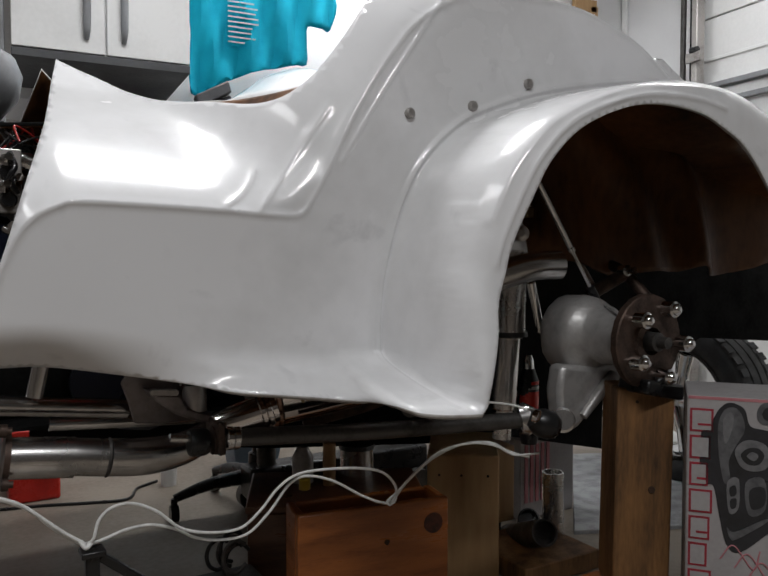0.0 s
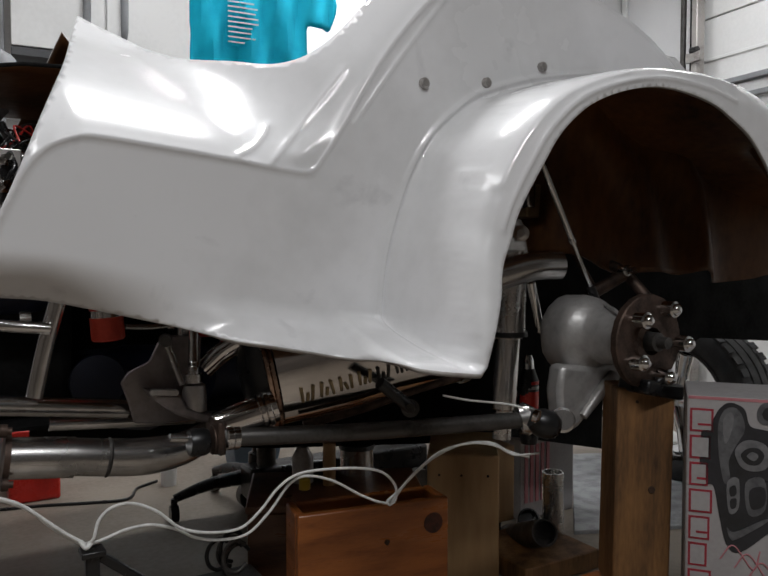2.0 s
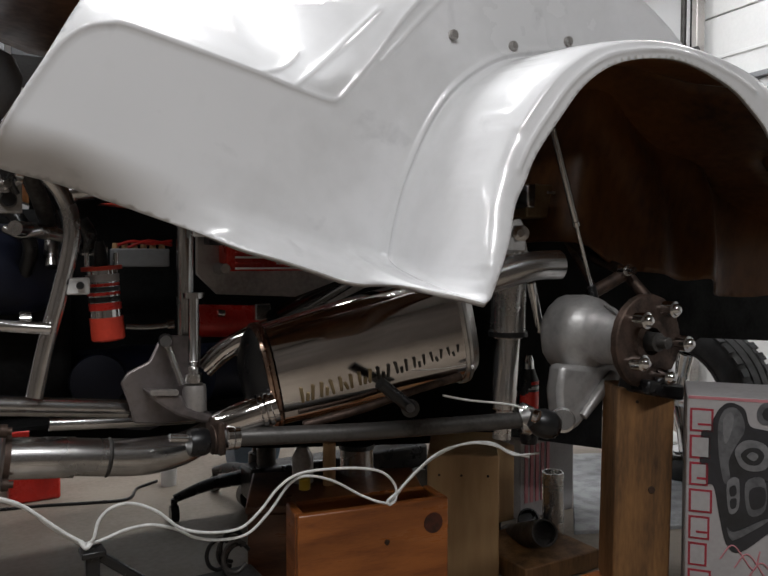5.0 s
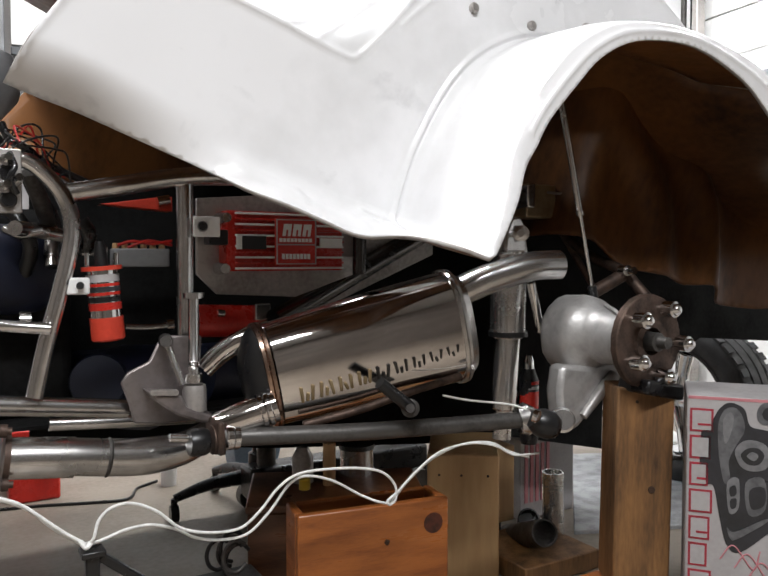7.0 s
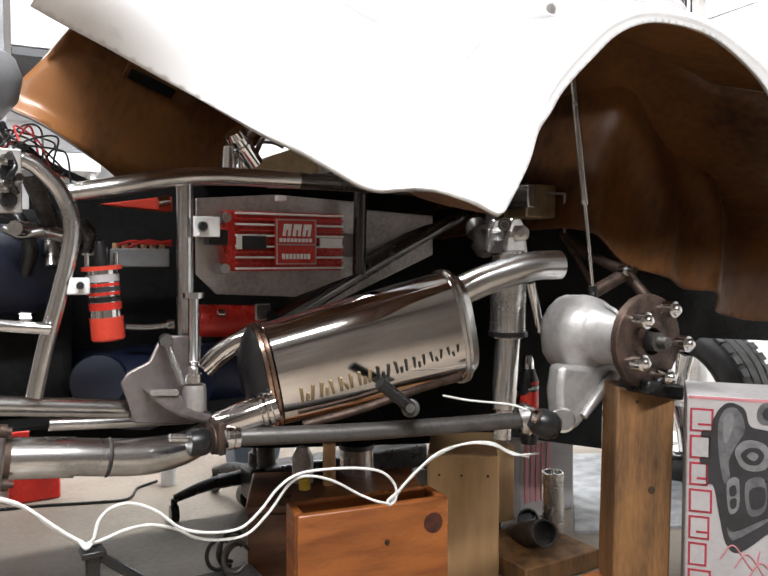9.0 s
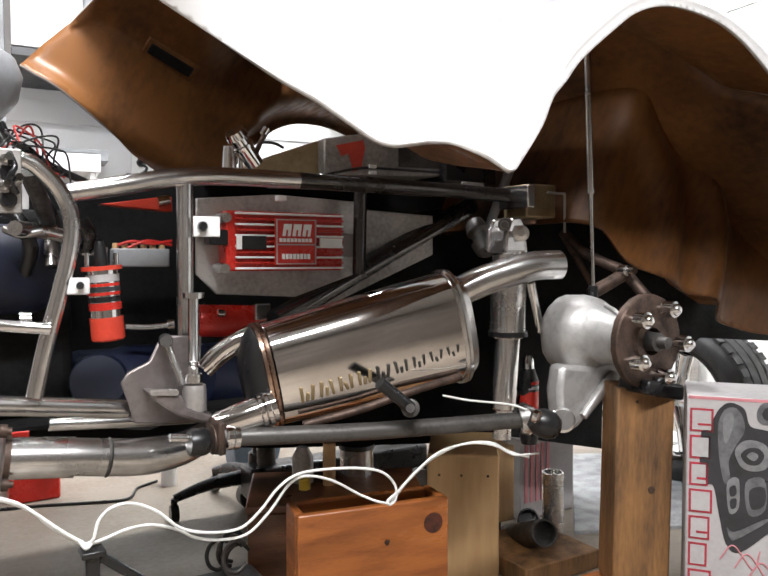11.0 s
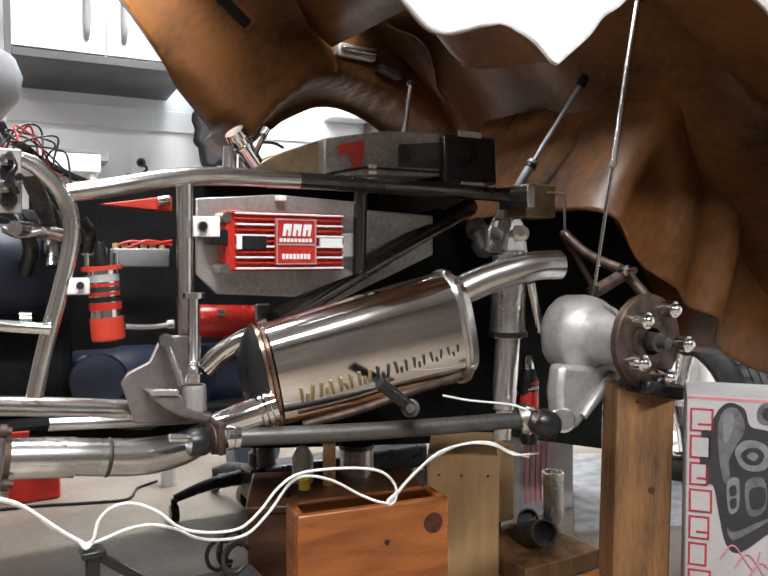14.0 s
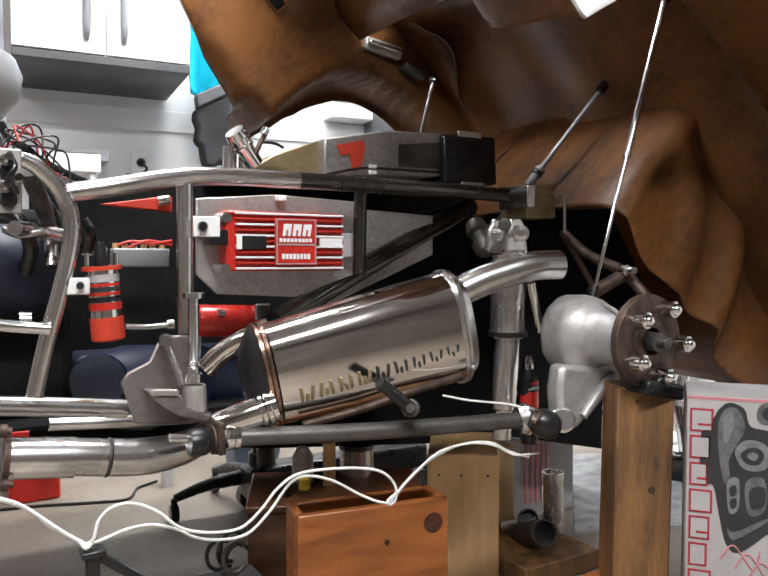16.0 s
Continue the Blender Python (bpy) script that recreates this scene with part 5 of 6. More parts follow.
def floor_things():
    q = (0.494, 1.15, 0.358)
    b = thing("pine_box", "orange stained pine box with a dark knot", "wooden box", CAR @ pose(q[0] + 0.016, 1.15, 0, 0, 0, -9))
    z, wd, dp = q[2], 0.29, 0.085
    on_floor("front", 0, wd, 0, 0.016, 0, z, PINE, b)
    on_floor("side", 0, 0.016, 0.0165, dp, 0, z - 0.001, PINE, b)
    on_floor("side", wd - 0.016, wd, 0.0165, dp, 0, z - 0.001, PINE, b)
    on_floor("back", 0.0165, wd - 0.0165, dp - 0.016, dp, 0, z - 0.001, PINE, b)
    on_floor("base_board", 0.0165, wd - 0.0165, 0.0165, dp - 0.0165, z - 0.05, z - 0.035, CHAR, b)
    turned("knot", (wd * 0.89, 0.001, z - 0.045), (wd * 0.89, -0.0015, z - 0.045), [(0, 0.019), (0.9, 0.019), (1, 0.016)], KNOT, b, "dark knot in the wood")
    turned("small_knot", (wd * 0.57, 0.001, z - 0.07), (wd * 0.575, -0.002, z - 0.065), [(0, 0.005), (1, 0.004)], CHAR, b)
    d = thing("dark_wooden_box", "dark stained wooden box behind the pine box", "wooden box", CAR @ pose(0.5101, 1.4, 0, 0, 0, -24))
    z = 0.3015
    on_floor("case", 0, 0.37, 0, 0.24, 0, z - 0.016, DARKWOOD, d)
    on_floor("lid", -0.004, 0.374, -0.005, 0.244, z - 0.0155, z, DARKWOOD, d)
    c = thing("plywood_crate", "pale plywood crate with nail holes", "crate", CAR @ pose(1.016, 1.501, 0, 0, 0, -36.5))
    z, wd, dp = 0.316, 0.178, 0.26
    on_floor("front", 0, wd, 0, 0.012, 0, z, PLY, c)
    on_floor("top", 0.0005, wd - 0.0005, 0.0125, dp, z - 0.014, z - 0.001, PLY, c)
    on_floor("side", 0.0005, 0.012, 0.0125, dp, 0, z - 0.0145, PLY, c)
    on_floor("side", wd - 0.012, wd - 0.0005, 0.0125, dp, 0, z - 0.0145, PLY, c)
    for x in (0.03, 0.085, 0.15):
        turned("nail", (x, 0.002, z - 0.05), (x, -0.0018, z - 0.05), [(0, 0.0032), (1, 0.0032)], CHAR, c)
    d = thing("plywood_offcut", "pale plywood board on the stone slab behind the crate", "board", CAR)
    x0, x1 = 1.3005, 1.3677
    on_floor("board", x0 + 0.002, x1, 1.58, 1.66, 0.0635, 0.2774, PLY, d)
    on_floor("foot", x0 + 0.02, x1 - 0.03, 1.6, 1.65, 0, 0.0622, BLACK, d)
    n = thing("steel_can", "bare steel can on the dark wooden box", "can", CAR)
    turned("body", (0.816, 1.5, 0.235), (0.816, 1.5, 0.359), [(0, 0.038), (0.02, 0.04), (0.3, 0.039), (0.33, 0.0402), (0.36, 0.039), (0.95, 0.039), (1, 0.0395)], STEEL, n)
    turned("lid", (0.816, 1.5, 0.36), (0.816, 1.5, 0.37), [(0, 0.042), (1, 0.041)], BLACK, n, "black lid")
    ya = thing("yellow_bottle", "small bottle with a yellow cap", "bottle", CAR)
    turned("body", (0.678, 1.5, 0.273), (0.678, 1.5, 0.38), [(0, 0.024), (0.8, 0.024), (1, 0.012)], ALU, ya)
    turned("cap", (0.637, 1.4, 0.318), (0.637, 1.4, 0.339), [(0, 0.012), (1, 0.012)], YELLOW, ya, "yellow cap")
    turned("tube", (0.719, 1.45, 0.278), (0.72, 1.45, 0.394), [(0, 0.014), (1, 0.014)], PLY, ya)
    t = thing("red_tool_box", "red steel tool box on the floor", "tool box", CAR)
    lo, hi = (0.156, 2.65, 0.002), (0.312, 2.65, 0.244)
    boxed("case", (lo[0], 2.65, 0.0), (hi[0], 2.9, 0.1068), RED, t, "", 0.008)
    boxed("lid", (lo[0] - 0.005, 2.645, 0.11), (hi[0] - 0.05, 2.9, hi[2]), RED, t, "", 0.008)
    tube("handle", [(lo[0] + 0.03, 2.78, hi[2]), (lo[0] + 0.04, 2.78, hi[2] + 0.03), (hi[0] - 0.09, 2.78, hi[2] + 0.03), (hi[0] - 0.08, 2.78, hi[2])], 0.006, BLACK, t)
    bl = thing("blue_bin", "pale blue plastic bin on the floor", "bin")
    bm = bmesh.new()
    for f, k in ((0.0, 0.012), (0.014, 0.014)):
        ring = [[bm.verts.new((x, y, z)) for x, y in ((0.66 + i, 2.62 + i), (0.87 - i, 2.62 + i), (0.87 - i, 2.84 - i), (0.66 + i, 2.84 - i))] for z, i in ((f, k + 0.02), (0.118, k))]
        for i in range(4):
            bm.faces.new((ring[0][i], ring[0][(i + 1) % 4], ring[1][(i + 1) % 4], ring[1][i]))
        bm.faces.new(ring[0])
    part("body", bm, BINBLUE, bl, bevel=0.004)
    for lo, hi in (((0.662, 2.622), (0.868, 2.64)), ((0.662, 2.82), (0.868, 2.838)), ((0.662, 2.641), (0.68, 2.819)), ((0.85, 2.641), (0.868, 2.819))):
        boxed("rim", (*lo, 0.1185), (*hi, 0.126), BINBLUE, bl, "", 0.003)
    ch = thing("chair_base", "black plastic swivel chair base with castors", "chair base")
    p = Vector((0.66, 2.27, 0.115))
    turned("column", (p.x, p.y, p.z - 0.03), (p.x, p.y, p.z + 0.3), [(0, 0.032), (0.3, 0.032), (0.32, 0.02), (1, 0.02)], BLACK, ch)
    for k in range(5):
        a = 2 * math.pi * k / 5 + 3.14
        q = p + Vector((math.cos(a) * 0.265, math.sin(a) * 0.265, -0.044))
        leg = tube("leg", [p, p.lerp(q, 0.6) + Vector((0, 0, 0.012)), q], [0.026, 0.019, 0.013], BLACK, ch)
        turned("castor", q + Vector((-0.012, 0, -0.045)), q + Vector((0.012, 0, -0.045)), [(0, 0.026), (1, 0.026)], BLACK, ch)
        turned("castor_stem", q + Vector((0, 0, -0.03)), q, [(0, 0.01), (1, 0.01)], BLACK, ch)
    st = thing("steel_stand", "black steel T-shaped stand", "stand", CAR)
    boxed("post", (0.145, 0.992, 0), (0.162, 1.008, 0.417), BLACK, st, "", 0.002)
    boxed("head", (0.139, 0.985, 0.4175), (0.169, 1.015, 0.426), BLACK, st, "", 0.002)
    part("brace", box(bmesh.new(), (0, -0.007, -0.006), (0.16, 0.007, 0.006), pose(0.163, 1.0, 0.415, 0, 40, 0)), BLACK, st, bevel=0.002)
    hk = thing("hook_pile", "small pile of bent black wire hooks", "hooks", CAR)
    rnd = random.Random(6)
    for k in range(6):
        o = Vector((0.455, 1.35, 0.221)) + Vector((rnd.uniform(-0.03, 0.03), rnd.uniform(-0.03, 0.03), rnd.uniform(-0.02, 0.02)))
        tube("hook", [o + Vector((0.025 * math.cos(x), 0.01 * k - 0.02, 0.03 * math.sin(x))) for x in np.linspace(rnd.uniform(0, 2), rnd.uniform(4.5, 6), 7)], 0.004, DARKSTEEL if k % 2 else BLACK, hk)
    q = Vector((0.457, 1.35, 0.206))
    boxed("tray", (q.x - 0.06, 1.3, 0.0), (q.x + 0.06, 1.4, q.z - 0.02), DARKSTEEL, hk, "", 0.005)
    # timber under the hub
    w = thing("timber_block", "worn upright timber block under the hub carrier", "timber block", CAR)
    q = (1.025, 0.92, 0.473)
    x0, x1 = q[0], q[0] + 0.1
    w.matrix_world = CAR @ pose(q[0], 0.92, 0, 0, 1.0, -30)
    boxed("beam", (0, 0, 0.2), (0.104, 0.088, 0.5697), TIMBER, w, "", 0.004)
    for px, pz, rr in ((0.066, 0.385, 0.007), (0.035, 0.545, 0.003)):
        turned("knot", (px, 0.001, pz), (px, -0.0022, pz), [(0, rr), (1, rr * 0.85)], CHAR, w, "dark knot in the timber")
    v = thing("timber_crib", "short flat timbers stacked on the floor", "timber", CAR)
    boxed("plank", (x0 - 0.2, 0.88, 0.0), (x1 + 0.02, 1.1, 0.095), TIMBER, v, "", 0.004)
    boxed("plank", (x0 - 0.02, 0.88, 0.096), (x1 + 0.02, 1.0, 0.197), PINE, v, "", 0.004)
    s = thing("stone_slab", "thin rough grey paving slab lying on the floor", "slab")
    bm = bmesh.new()
    top = [bm.verts.new((*q[:2], 0.012)) for q in ((1.986, 2.326, 0), (2.49, 2.139, 0), (1.791, 1.534, 0), (1.422, 1.653, -0))]
    base = [bm.verts.new((v.co.x, v.co.y, 0.0)) for v in top]
    bm.faces.new(top)
    for i in range(4):
        bm.faces.new((top[i], base[i], base[(i + 1) % 4], top[(i + 1) % 4]))
    part("slab", bm, STONE, s, bevel=0.003)
    k = thing("parts_carton", "white card carton printed in pink behind the axle", "carton", CAR)
    boxed("carton", (1.4944, 1.7, 0), (1.7172, 1.85, 0.2496), CARD, k, "", 0.003)
    for j in range(5):
        a = Vector((1.511, 1.698, 0.231)) + Vector((0.022 * j, 0, 0))
        boxed("print_bar", (a.x, 1.6965, a.z - 0.18), (a.x + 0.012, 1.6995, a.z), PINK, k, "pink printed bar", 0)
    pp = thing("pipe_offcuts", "steel pipe offcuts lying and standing together", "pipes", CAR)
    def hollow(name, a, b, r, m):
        a, b = Vector(a), Vector(b)
        part(name, steps(bmesh.new(), [(b.lerp(a, 0.1), r * 0.86), (b, r * 0.86), (b, r), (a, r), (a, r * 0.8)]), m, pp)
    hollow("pipe", (1.367, 1.6, 0.009), (1.268, 1.35, 0.119), 0.034, DARKSTEEL)
    hollow("pipe", (1.412, 1.47, 0.051), (1.408, 1.47, 0.222), 0.029, SATIN)
    hollow("pipe", (1.457, 1.66, -0.05), (1.351, 1.5, 0.093), 0.03, BLACK)
    boxed("board", (1.19, 1.33, 0), (1.44, 1.57, 0.05), TIMBER, pp, "brown board under the pipes", 0.004)


def clutter():
    t = thing("floor_jack", "black low floor jack in the shade under the car", "jack", CAR)
    p = (1.127, 2.1, -0.018)
    boxed("beam", (p[0] - 0.35, 2.1, 0.06), (p[0] + 0.3, 2.2, 0.16), BLACK, t, "", 0.01)
    for x in (-0.3, 0.24):
        for y in (2.07, 2.23):
            turned("jack_wheel", (p[0] + x, y - 0.02, 0.045), (p[0] + x, y + 0.02, 0.045), [(0, 0.045), (1, 0.045)], DARKSTEEL, t)
    turned("saddle", (p[0] - 0.28, 2.15, 0.16), (p[0] - 0.28, 2.15, 0.3), [(0, 0.03), (0.8, 0.03), (0.82, 0.05), (1, 0.05)], DARKSTEEL, t)
    w = thing("white_cup", "small white plastic cup on the floor", "cup")
    turned("cup", (0.4452, 2.66, 0.0), (0.4452, 2.66, 0.08), [(0, 0.026), (1, 0.03)], WHITE, w)


def carton():
    q = (1.072, 0.8, 0.493)
    c = thing("muffler_carton", "tall white carton with red outline print and a dark car picture", "carton", CAR @ pose(q[0], 0.8, 0, 0, 0, -51))
    z = 0.5719
    x1 = 0.34
    boxed("carton", (0, 0, 0), (x1, 0.16, z), CARD, c, "", 0.004)
    boxed("top_edge", (0.002, -0.0006, z - 0.006), (x1, 0.0, z - 0.001), PINK, c, "", 0)
    # the name, drawn as plain outlined blocks that climb the edge
    for k in range(8):
        za, zb = 0.5503 - 0.0458571 * k, 0.5503 - 0.0458571 * (k + 0.86)
        xa, xb = 0.0048, 0.0411 - 0.0035 * (k % 3)
        o = boxed("print_block", (xa, -0.0012, zb), (xb, 0.0005, za), REDINK, c, "red outlined block of print", 0)
        boxed("block_centre", (xa + 0.0035, -0.002, zb + 0.0035), (xb - 0.0035, -0.0013, za - 0.0035), CARD, o, "", 0)
        if k % 2 == 0:
            boxed("block_stroke", (xa + 0.012, -0.0028, zb + 0.011), (xb - 0.0036, -0.0021, zb + 0.0145), REDINK, o, "", 0)

    # the picture: a dark car, flat shapes
    def flat_shape(name, pts, m, layer=1, n=4):
        slab(name, [(p.x, p.y) for p in spline([(*q, 0) for q in pts], n, True)], -0.0008 * layer - 0.0004, -0.0008 * layer + 0.0009 * (layer == 1), m, c, "printed picture of a car", 0)

    flat_shape("picture", [(0.0226, 0.4241), (0.0228, 0.5117), (0.0376, 0.5278), (0.0493, 0.551), (0.0654, 0.5628), (0.0876, 0.5537), (0.0968, 0.5259), (0.1229, 0.5199), (0.146, 0.5057), (0.1486, 0.3647), (0.126, 0.3496), (0.0843, 0.3127), (0.0634, 0.3247), (0.0521, 0.3732), (0.0416, 0.422)], DARKINK, 1)
    flat_shape("picture_body", [(0.0482, 0.5221), (0.0567, 0.5491), (0.0729, 0.5551), (0.0849, 0.5413), (0.0882, 0.5171), (0.0776, 0.4957), (0.0655, 0.4658), (0.0675, 0.4371), (0.0587, 0.428), (0.0505, 0.4727)], GREYINK, 2)
    flat_shape("picture_body", [(0.0555, 0.5309), (0.0642, 0.5463), (0.0717, 0.5403), (0.0677, 0.5113), (0.0591, 0.4941)], PALEINK, 3)
    flat_shape("picture_wheel", [(0.0741, 0.4831), (0.087, 0.5006), (0.1067, 0.5023), (0.1234, 0.4916), (0.124, 0.4617), (0.1039, 0.4515), (0.0834, 0.4577)], PALEINK, 3)
    flat_shape("picture_hub", [(0.083, 0.4773), (0.0931, 0.4889), (0.109, 0.4903), (0.1179, 0.4789), (0.1095, 0.4635), (0.0921, 0.4634)], DARKINK, 4)
    flat_shape("picture_spoke", [(0.0918, 0.4765), (0.1005, 0.4838), (0.1093, 0.4781), (0.1022, 0.4693)], PALEINK, 5)
    flat_shape("picture_lamp", [(0.0632, 0.4284), (0.0793, 0.4384), (0.0826, 0.414), (0.0802, 0.3849), (0.0669, 0.3792)], PALEINK, 3)
    flat_shape("picture_lamp_cell", [(0.067, 0.4206), (0.0758, 0.4256), (0.0775, 0.411), (0.0687, 0.4067)], DARKINK, 4)
    flat_shape("picture_lamp_cell", [(0.0681, 0.4), (0.0776, 0.4036), (0.0771, 0.3895), (0.0698, 0.3862)], DARKINK, 4)
    flat_shape("picture_lamp", [(0.0911, 0.4314), (0.1186, 0.44), (0.1209, 0.3898), (0.0964, 0.3786)], GREYINK, 3)
    flat_shape("picture_grille", [(0.0972, 0.4198), (0.1188, 0.4262), (0.1193, 0.3977), (0.1006, 0.389)], DARKINK, 4)
    flat_shape("picture_bumper", [(0.0644, 0.354), (0.0764, 0.3472), (0.1198, 0.3733), (0.1213, 0.367), (0.0795, 0.3352), (0.0691, 0.3355)], GREYINK, 3)
    flat_shape("picture_ring", [(0.1059, 0.5469), (0.1107, 0.561), (0.1221, 0.5667), (0.1378, 0.5613), (0.1397, 0.5389), (0.1227, 0.5296), (0.1097, 0.5334)], GREYINK, 1)
    flat_shape("picture_ring_centre", [(0.1138, 0.5475), (0.1194, 0.5576), (0.1308, 0.5568), (0.1311, 0.5407), (0.1197, 0.5374)], DARKINK, 2)
    for k in range(4):
        a = Vector((0.0548 + 0.022 * k, -0.001, 0.2985 - 0.012 * k))
        tube("flourish", [a, a + Vector((0.02, 0, 0.025)), a + Vector((0.05, 0, -0.012)), a + Vector((0.06, 0, 0.02))], 0.0012, PINK, c)


def loose_wheel():
    w = thing("loose_wheel", "car wheel with polished rim standing on the floor", "wheel")
    c = Vector((2.17, 1.93, 0.292))
    ax = Vector((0.975, 0.22, 0.0)).normalized()
    up, sd = Vector((0, 0, 1)), Vector((0.22, -0.975, 0)).normalized()

    def ring(prof, seg=64):
        bm = bmesh.new()
        loops = [[bm.verts.new(c + ax * d + r * (math.cos(2 * math.pi * j / seg) * up + math.sin(2 * math.pi * j / seg) * sd)) for j in range(seg)] for d, r in prof]
        for a, b in zip(loops, loops[1:]):
            for j in range(seg):
                bm.faces.new((a[j], a[(j + 1) % seg], b[(j + 1) % seg], b[j]))
        return bm

    t = part("tyre", ring([(-0.1, 0.2), (-0.115, 0.225), (-0.12, 0.25), (-0.112, 0.275), (-0.095, 0.287), (-0.06, 0.29), (-0.058, 0.282), (-0.05, 0.282), (-0.048, 0.291), (-0.004, 0.292), (-0.002, 0.283), (0.006, 0.283), (0.008, 0.292), (0.05, 0.291), (0.052, 0.282), (0.06, 0.282), (0.062, 0.29), (0.095, 0.287), (0.112, 0.275), (0.12, 0.25), (0.1, 0.2)]), TYRE, w)
    for k in range(40):
        a = 2 * math.pi * k / 40
        for side in (-1, 1):
            m = Matrix.Translation(c + 0.289 * (math.cos(a) * up + math.sin(a) * sd) + ax * 0.085 * side)
            rot = Matrix((ax, (-math.sin(a) * up + math.cos(a) * sd), (math.cos(a) * up + math.sin(a) * sd))).transposed().to_4x4()
            part("tread_block", box(bmesh.new(), (-0.022, -0.014, -0.004), (0.022, 0.014, 0.004), m @ rot), TYRE, t)
    r = part("rim", ring([(-0.1, 0.2), (-0.108, 0.207), (-0.106, 0.195), (-0.09, 0.185), (-0.03, 0.17), (0.08, 0.17), (0.1, 0.2)]), CHROME, w, "polished rim")
    for k in range(5):
        a = 2 * math.pi * k / 5 + 0.3
        p = c + ax * -0.05 + 0.03 * (math.cos(a) * up + math.sin(a) * sd)
        q = c + ax * -0.085 + 0.185 * (math.cos(a) * up + math.sin(a) * sd)
        tube("spoke", [p, p.lerp(q, 0.5), q], [0.032, 0.022, 0.026], CHROME, r)
    part("hub_cap", steps(bmesh.new(), [(c + ax * 0.0, 0.06), (c + ax * -0.06, 0.055), (c + ax * -0.075, 0.03)]), CHROME, r)


def cord():
    c = thing("rope", "doubled white rope draped over the stand and link", "rope", CAR)
    tube("strand", [(0.018, 1, 0.521), (0.049, 1, 0.509), (0.076, 1, 0.494), (0.115, 1, 0.458), (0.146, 1, 0.433)], 0.0023, CORD, c)
    tube("strand", [(0.018, 1.01, 0.515), (0.05, 1.01, 0.504), (0.082, 1.01, 0.486), (0.11, 1.01, 0.457), (0.146, 1, 0.431)], 0.0023, CORD, c)
    tube("strand", [(0.146, 1, 0.433), (0.154, 0.99, 0.442), (0.161, 0.99, 0.465), (0.178, 0.99, 0.479), (0.206, 1, 0.476), (0.237, 1, 0.46), (0.269, 1, 0.431), (0.31, 1, 0.417), (0.353, 1, 0.415), (0.383, 1, 0.434), (0.41, 1, 0.462), (0.438, 1, 0.478), (0.478, 1, 0.481), (0.546, 1, 0.474), (0.59, 1, 0.461), (0.614, 1, 0.437), (0.616, 1, 0.414), (0.605, 1, 0.406), (0.601, 1, 0.413), (0.62, 1, 0.425), (0.656, 1, 0.453), (0.704, 1, 0.479), (0.766, 1, 0.485), (0.812, 0.99, 0.477), (0.856, 0.99, 0.455), (0.914, 0.99, 0.45)], 0.0021, CORD, c)
    tube("strand", [(0.146, 1, 0.431), (0.17, 1, 0.436), (0.198, 1, 0.443), (0.23, 1, 0.443), (0.265, 1.01, 0.427), (0.292, 1.01, 0.41), (0.328, 1.01, 0.4), (0.368, 1.01, 0.401), (0.402, 1.01, 0.427), (0.434, 1.01, 0.463), (0.458, 1, 0.475), (0.508, 1.01, 0.457), (0.56, 1.01, 0.425), (0.59, 1, 0.412), (0.615, 1.01, 0.408), (0.643, 1.01, 0.434), (0.692, 1.01, 0.465), (0.753, 1.01, 0.482), (0.809, 1, 0.481), (0.853, 1, 0.459), (0.899, 1, 0.442)], 0.0021, CORD, c)
    tube("tie", [(0.139, 0.995, 0.44), (0.145, 0.99, 0.432), (0.153, 0.995, 0.437)], 0.0032, CORD, c)
    f = thing("floor_cable", "thin black cable lying on the floor", "cable")
    pts = [Vector(q) for q in [(-0.086, 2.611, 0), (0.027, 2.597, 0), (0.171, 2.559, 0), (0.291, 2.544, 0), (0.336, 2.649, 0), (0.411, 2.706, 0)]]
    tube("cable", [(q.x, q.y, 0.005) for q in pts], 0.005, BLACK, f)


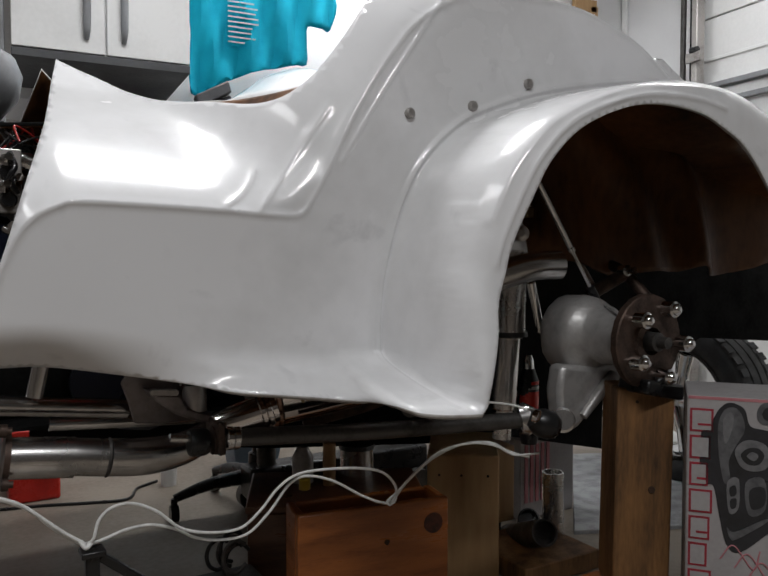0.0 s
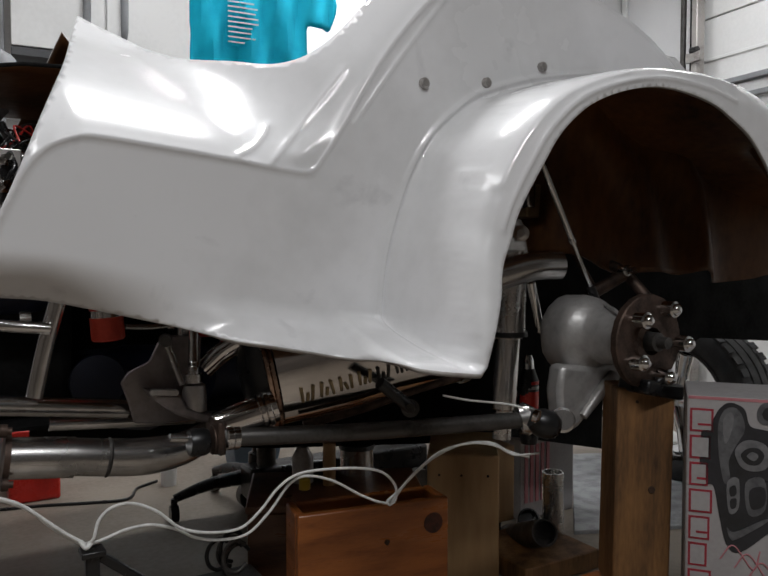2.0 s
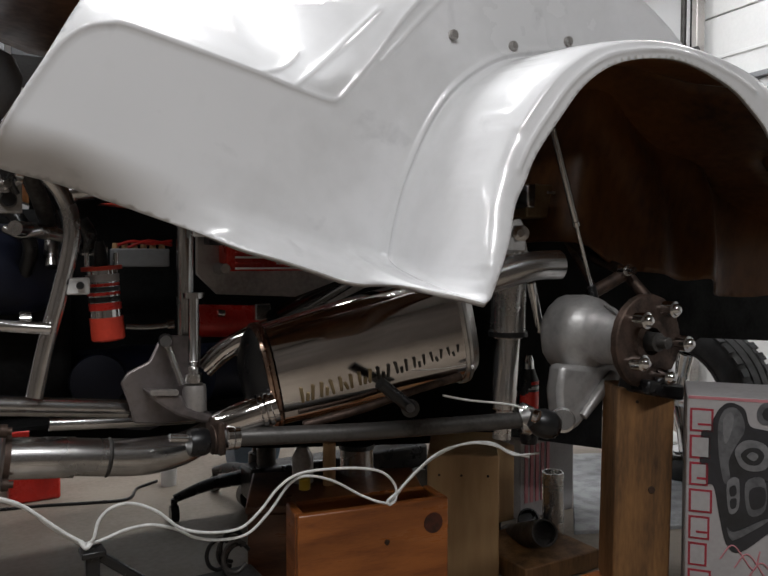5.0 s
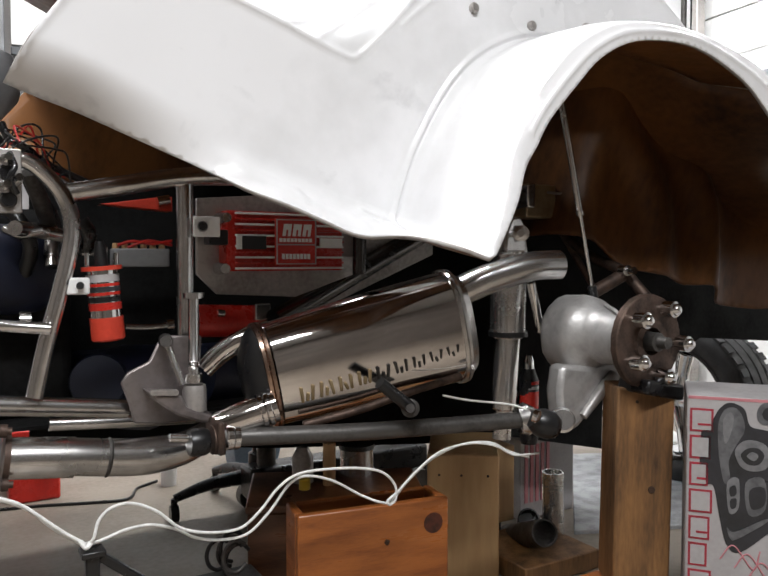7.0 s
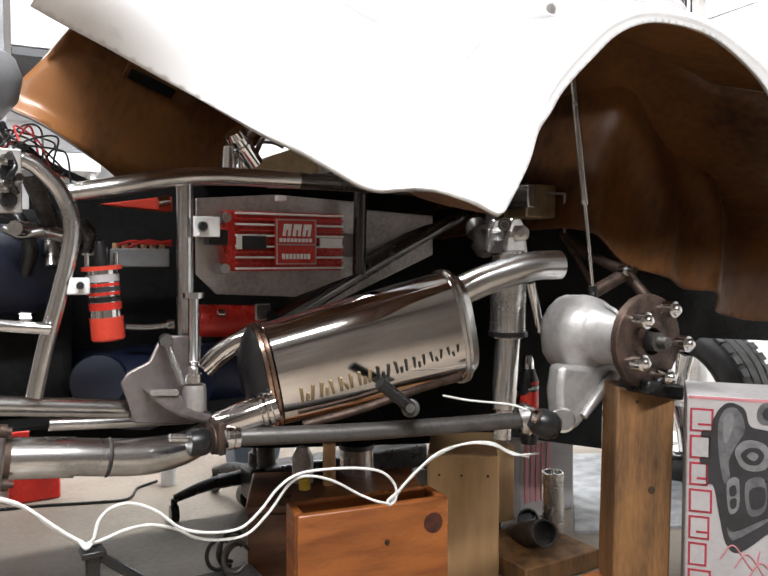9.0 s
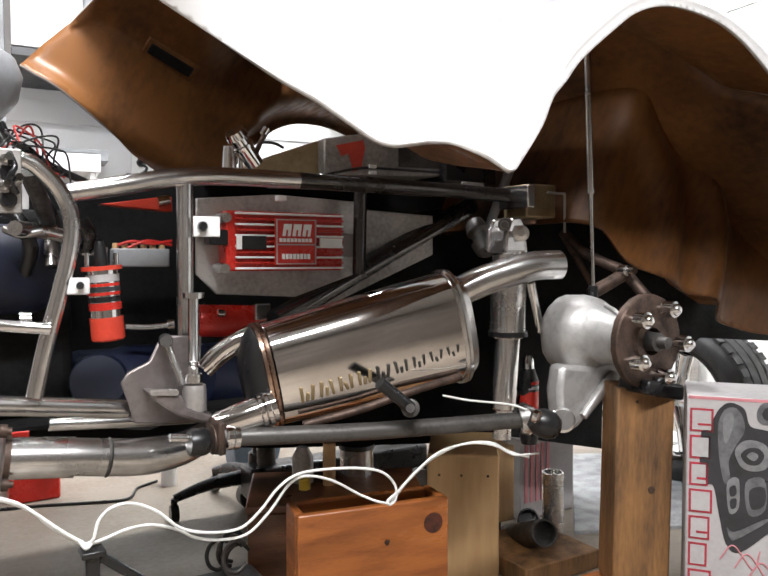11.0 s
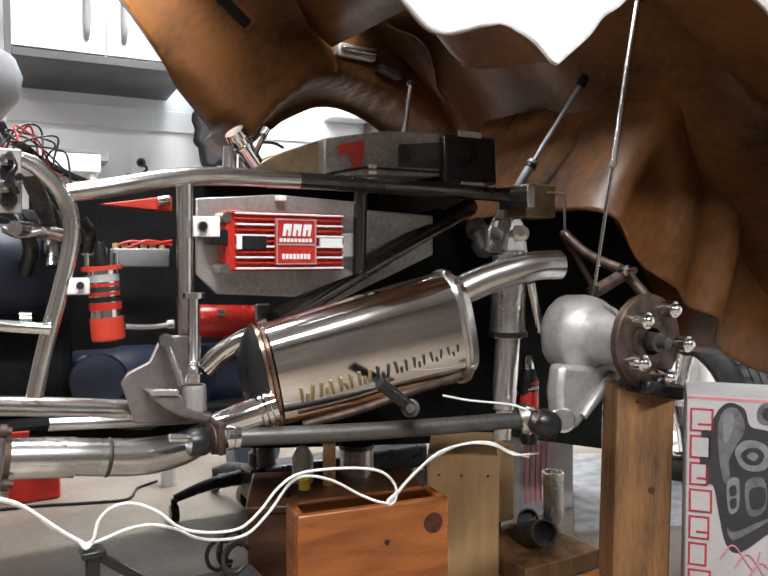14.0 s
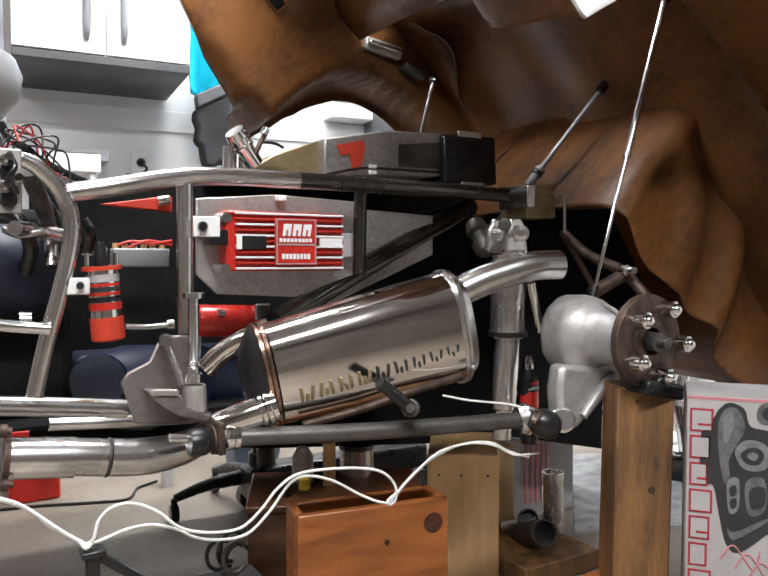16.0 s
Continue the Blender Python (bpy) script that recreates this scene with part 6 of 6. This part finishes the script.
# ---- gas struts: the tube hangs on the body, the rod stands on the chassis ----
def strut(name, label, foot, head, tube_len, r_tube, r_rod, flip=False):
    rod_len = 0.06 + max((body_at(a) @ Vector(head) - CAR @ Vector(foot)).length for a in (0, 20, 43.3)) - tube_len
    t = thing(name, label, "gas strut")
    bm = steps(bmesh.new(), [(Vector((0, 0, 0)), r_tube * 0.6), (Vector((0, 0, 0.01)), r_tube), (Vector((0, 0, tube_len - 0.01)), r_tube), (Vector((0, 0, tube_len - 0.009)), r_tube * 1.25), (Vector((0, 0, tube_len)), r_tube * 1.2)])
    part("cylinder", bm, PLASTIC if flip else STEEL, t)
    if flip:
        part("collar", steps(bmesh.new(), [(Vector((0, 0, tube_len - 0.022)), r_tube * 1.3), (Vector((0, 0, tube_len - 0.012)), r_tube * 1.3)]), BLACK, t, "black rubber collar")
    part("ball_joint", steps(bmesh.new(), [(Vector((0, -0.012, 0)), r_tube), (Vector((0, 0, 0)), r_tube * 1.4), (Vector((0, 0.012, 0)), r_tube)]), BLACK, t)
    u = thing(name.replace("tube", "rod"), label.replace("cylinder", "piston rod"), "gas strut rod")
    part("rod", steps(bmesh.new(), [(Vector((0, 0, 0)), r_rod), (Vector((0, 0, rod_len)), r_rod)]), PLASTIC if flip else CHROME, u)
    part("end_fitting", steps(bmesh.new(), [(Vector((0, 0, -0.016)), r_rod * 2.2), (Vector((0, 0, 0.016)), r_rod * 2.2)]), BLACK, u)
    return t, u, foot, head, flip


def body_at(a):
    return CAR @ pose(PU, 0, PW, 0, a, 0)


def aim(p, q):
    return Matrix.Translation(p) @ (q - p).to_track_quat("Z", "Y").to_matrix().to_4x4()


room()
overhead_door()
cabinet()
wall_items()
shirt()
BODY = body_shell()
chassis()
link()
exhaust()
shock()
knuckle()
electrics()
engine()
floor_things()
clutter()
carton()
loose_wheel()
cord()
STRUTS = [
    strut("strut_tube", "slim dark gas strut cylinder under the body", (1.111, 1.05, 0.732), (-0.529, 1.05, 0.455), 0.3587, 0.0065, 0.004),
    strut("strut_tube", "grey prop cylinder between chassis and body", (1.146, 1.45, 0.837), (-0.335, 1.38, 0.5), 0.255, 0.0115, 0.006, True),
    strut("strut_tube", "slim gas strut cylinder on the body's other side", (1.198, 2, 0.754), (-0.551, 1.85, 0.418), 0.3, 0.0075, 0.005),
]


def motions():
    turns = [(0.0, 0.0), (0.5, 0.41), (1.0, 1.56), (1.5, 2.69), (2.0, 3.91), (2.5, 5.09), (3.0, 6.21), (3.5, 7.38), (4.0, 8.53), (6.5, 14.26), (7.0, 15.33), (7.5, 16.43), (8.0, 17.53), (8.5, 18.69), (9.0, 19.8), (11.0, 24.34), (11.5, 25.88), (12.0, 30.7), (12.5, 33.25), (13.0, 34.51), (13.5, 35.72), (14.0, 37.12), (14.5, 38.6), (15.0, 40.26), (15.5, 42.01), (16.0, 43.99)]
    walk(BODY, [(t, body_at(a)) for t, a in turns])
    for tube_ob, rod_ob, foot, head, flip in STRUTS:
        f = CAR @ Vector(foot)
        upper, lower = [], []
        for t, a in turns:
            h = body_at(a) @ Vector(head)
            upper.append((t, aim(h, f)))
            lower.append((t, aim(f, h)))
        walk(rod_ob if flip else tube_ob, upper)
        walk(tube_ob if flip else rod_ob, lower)


motions()
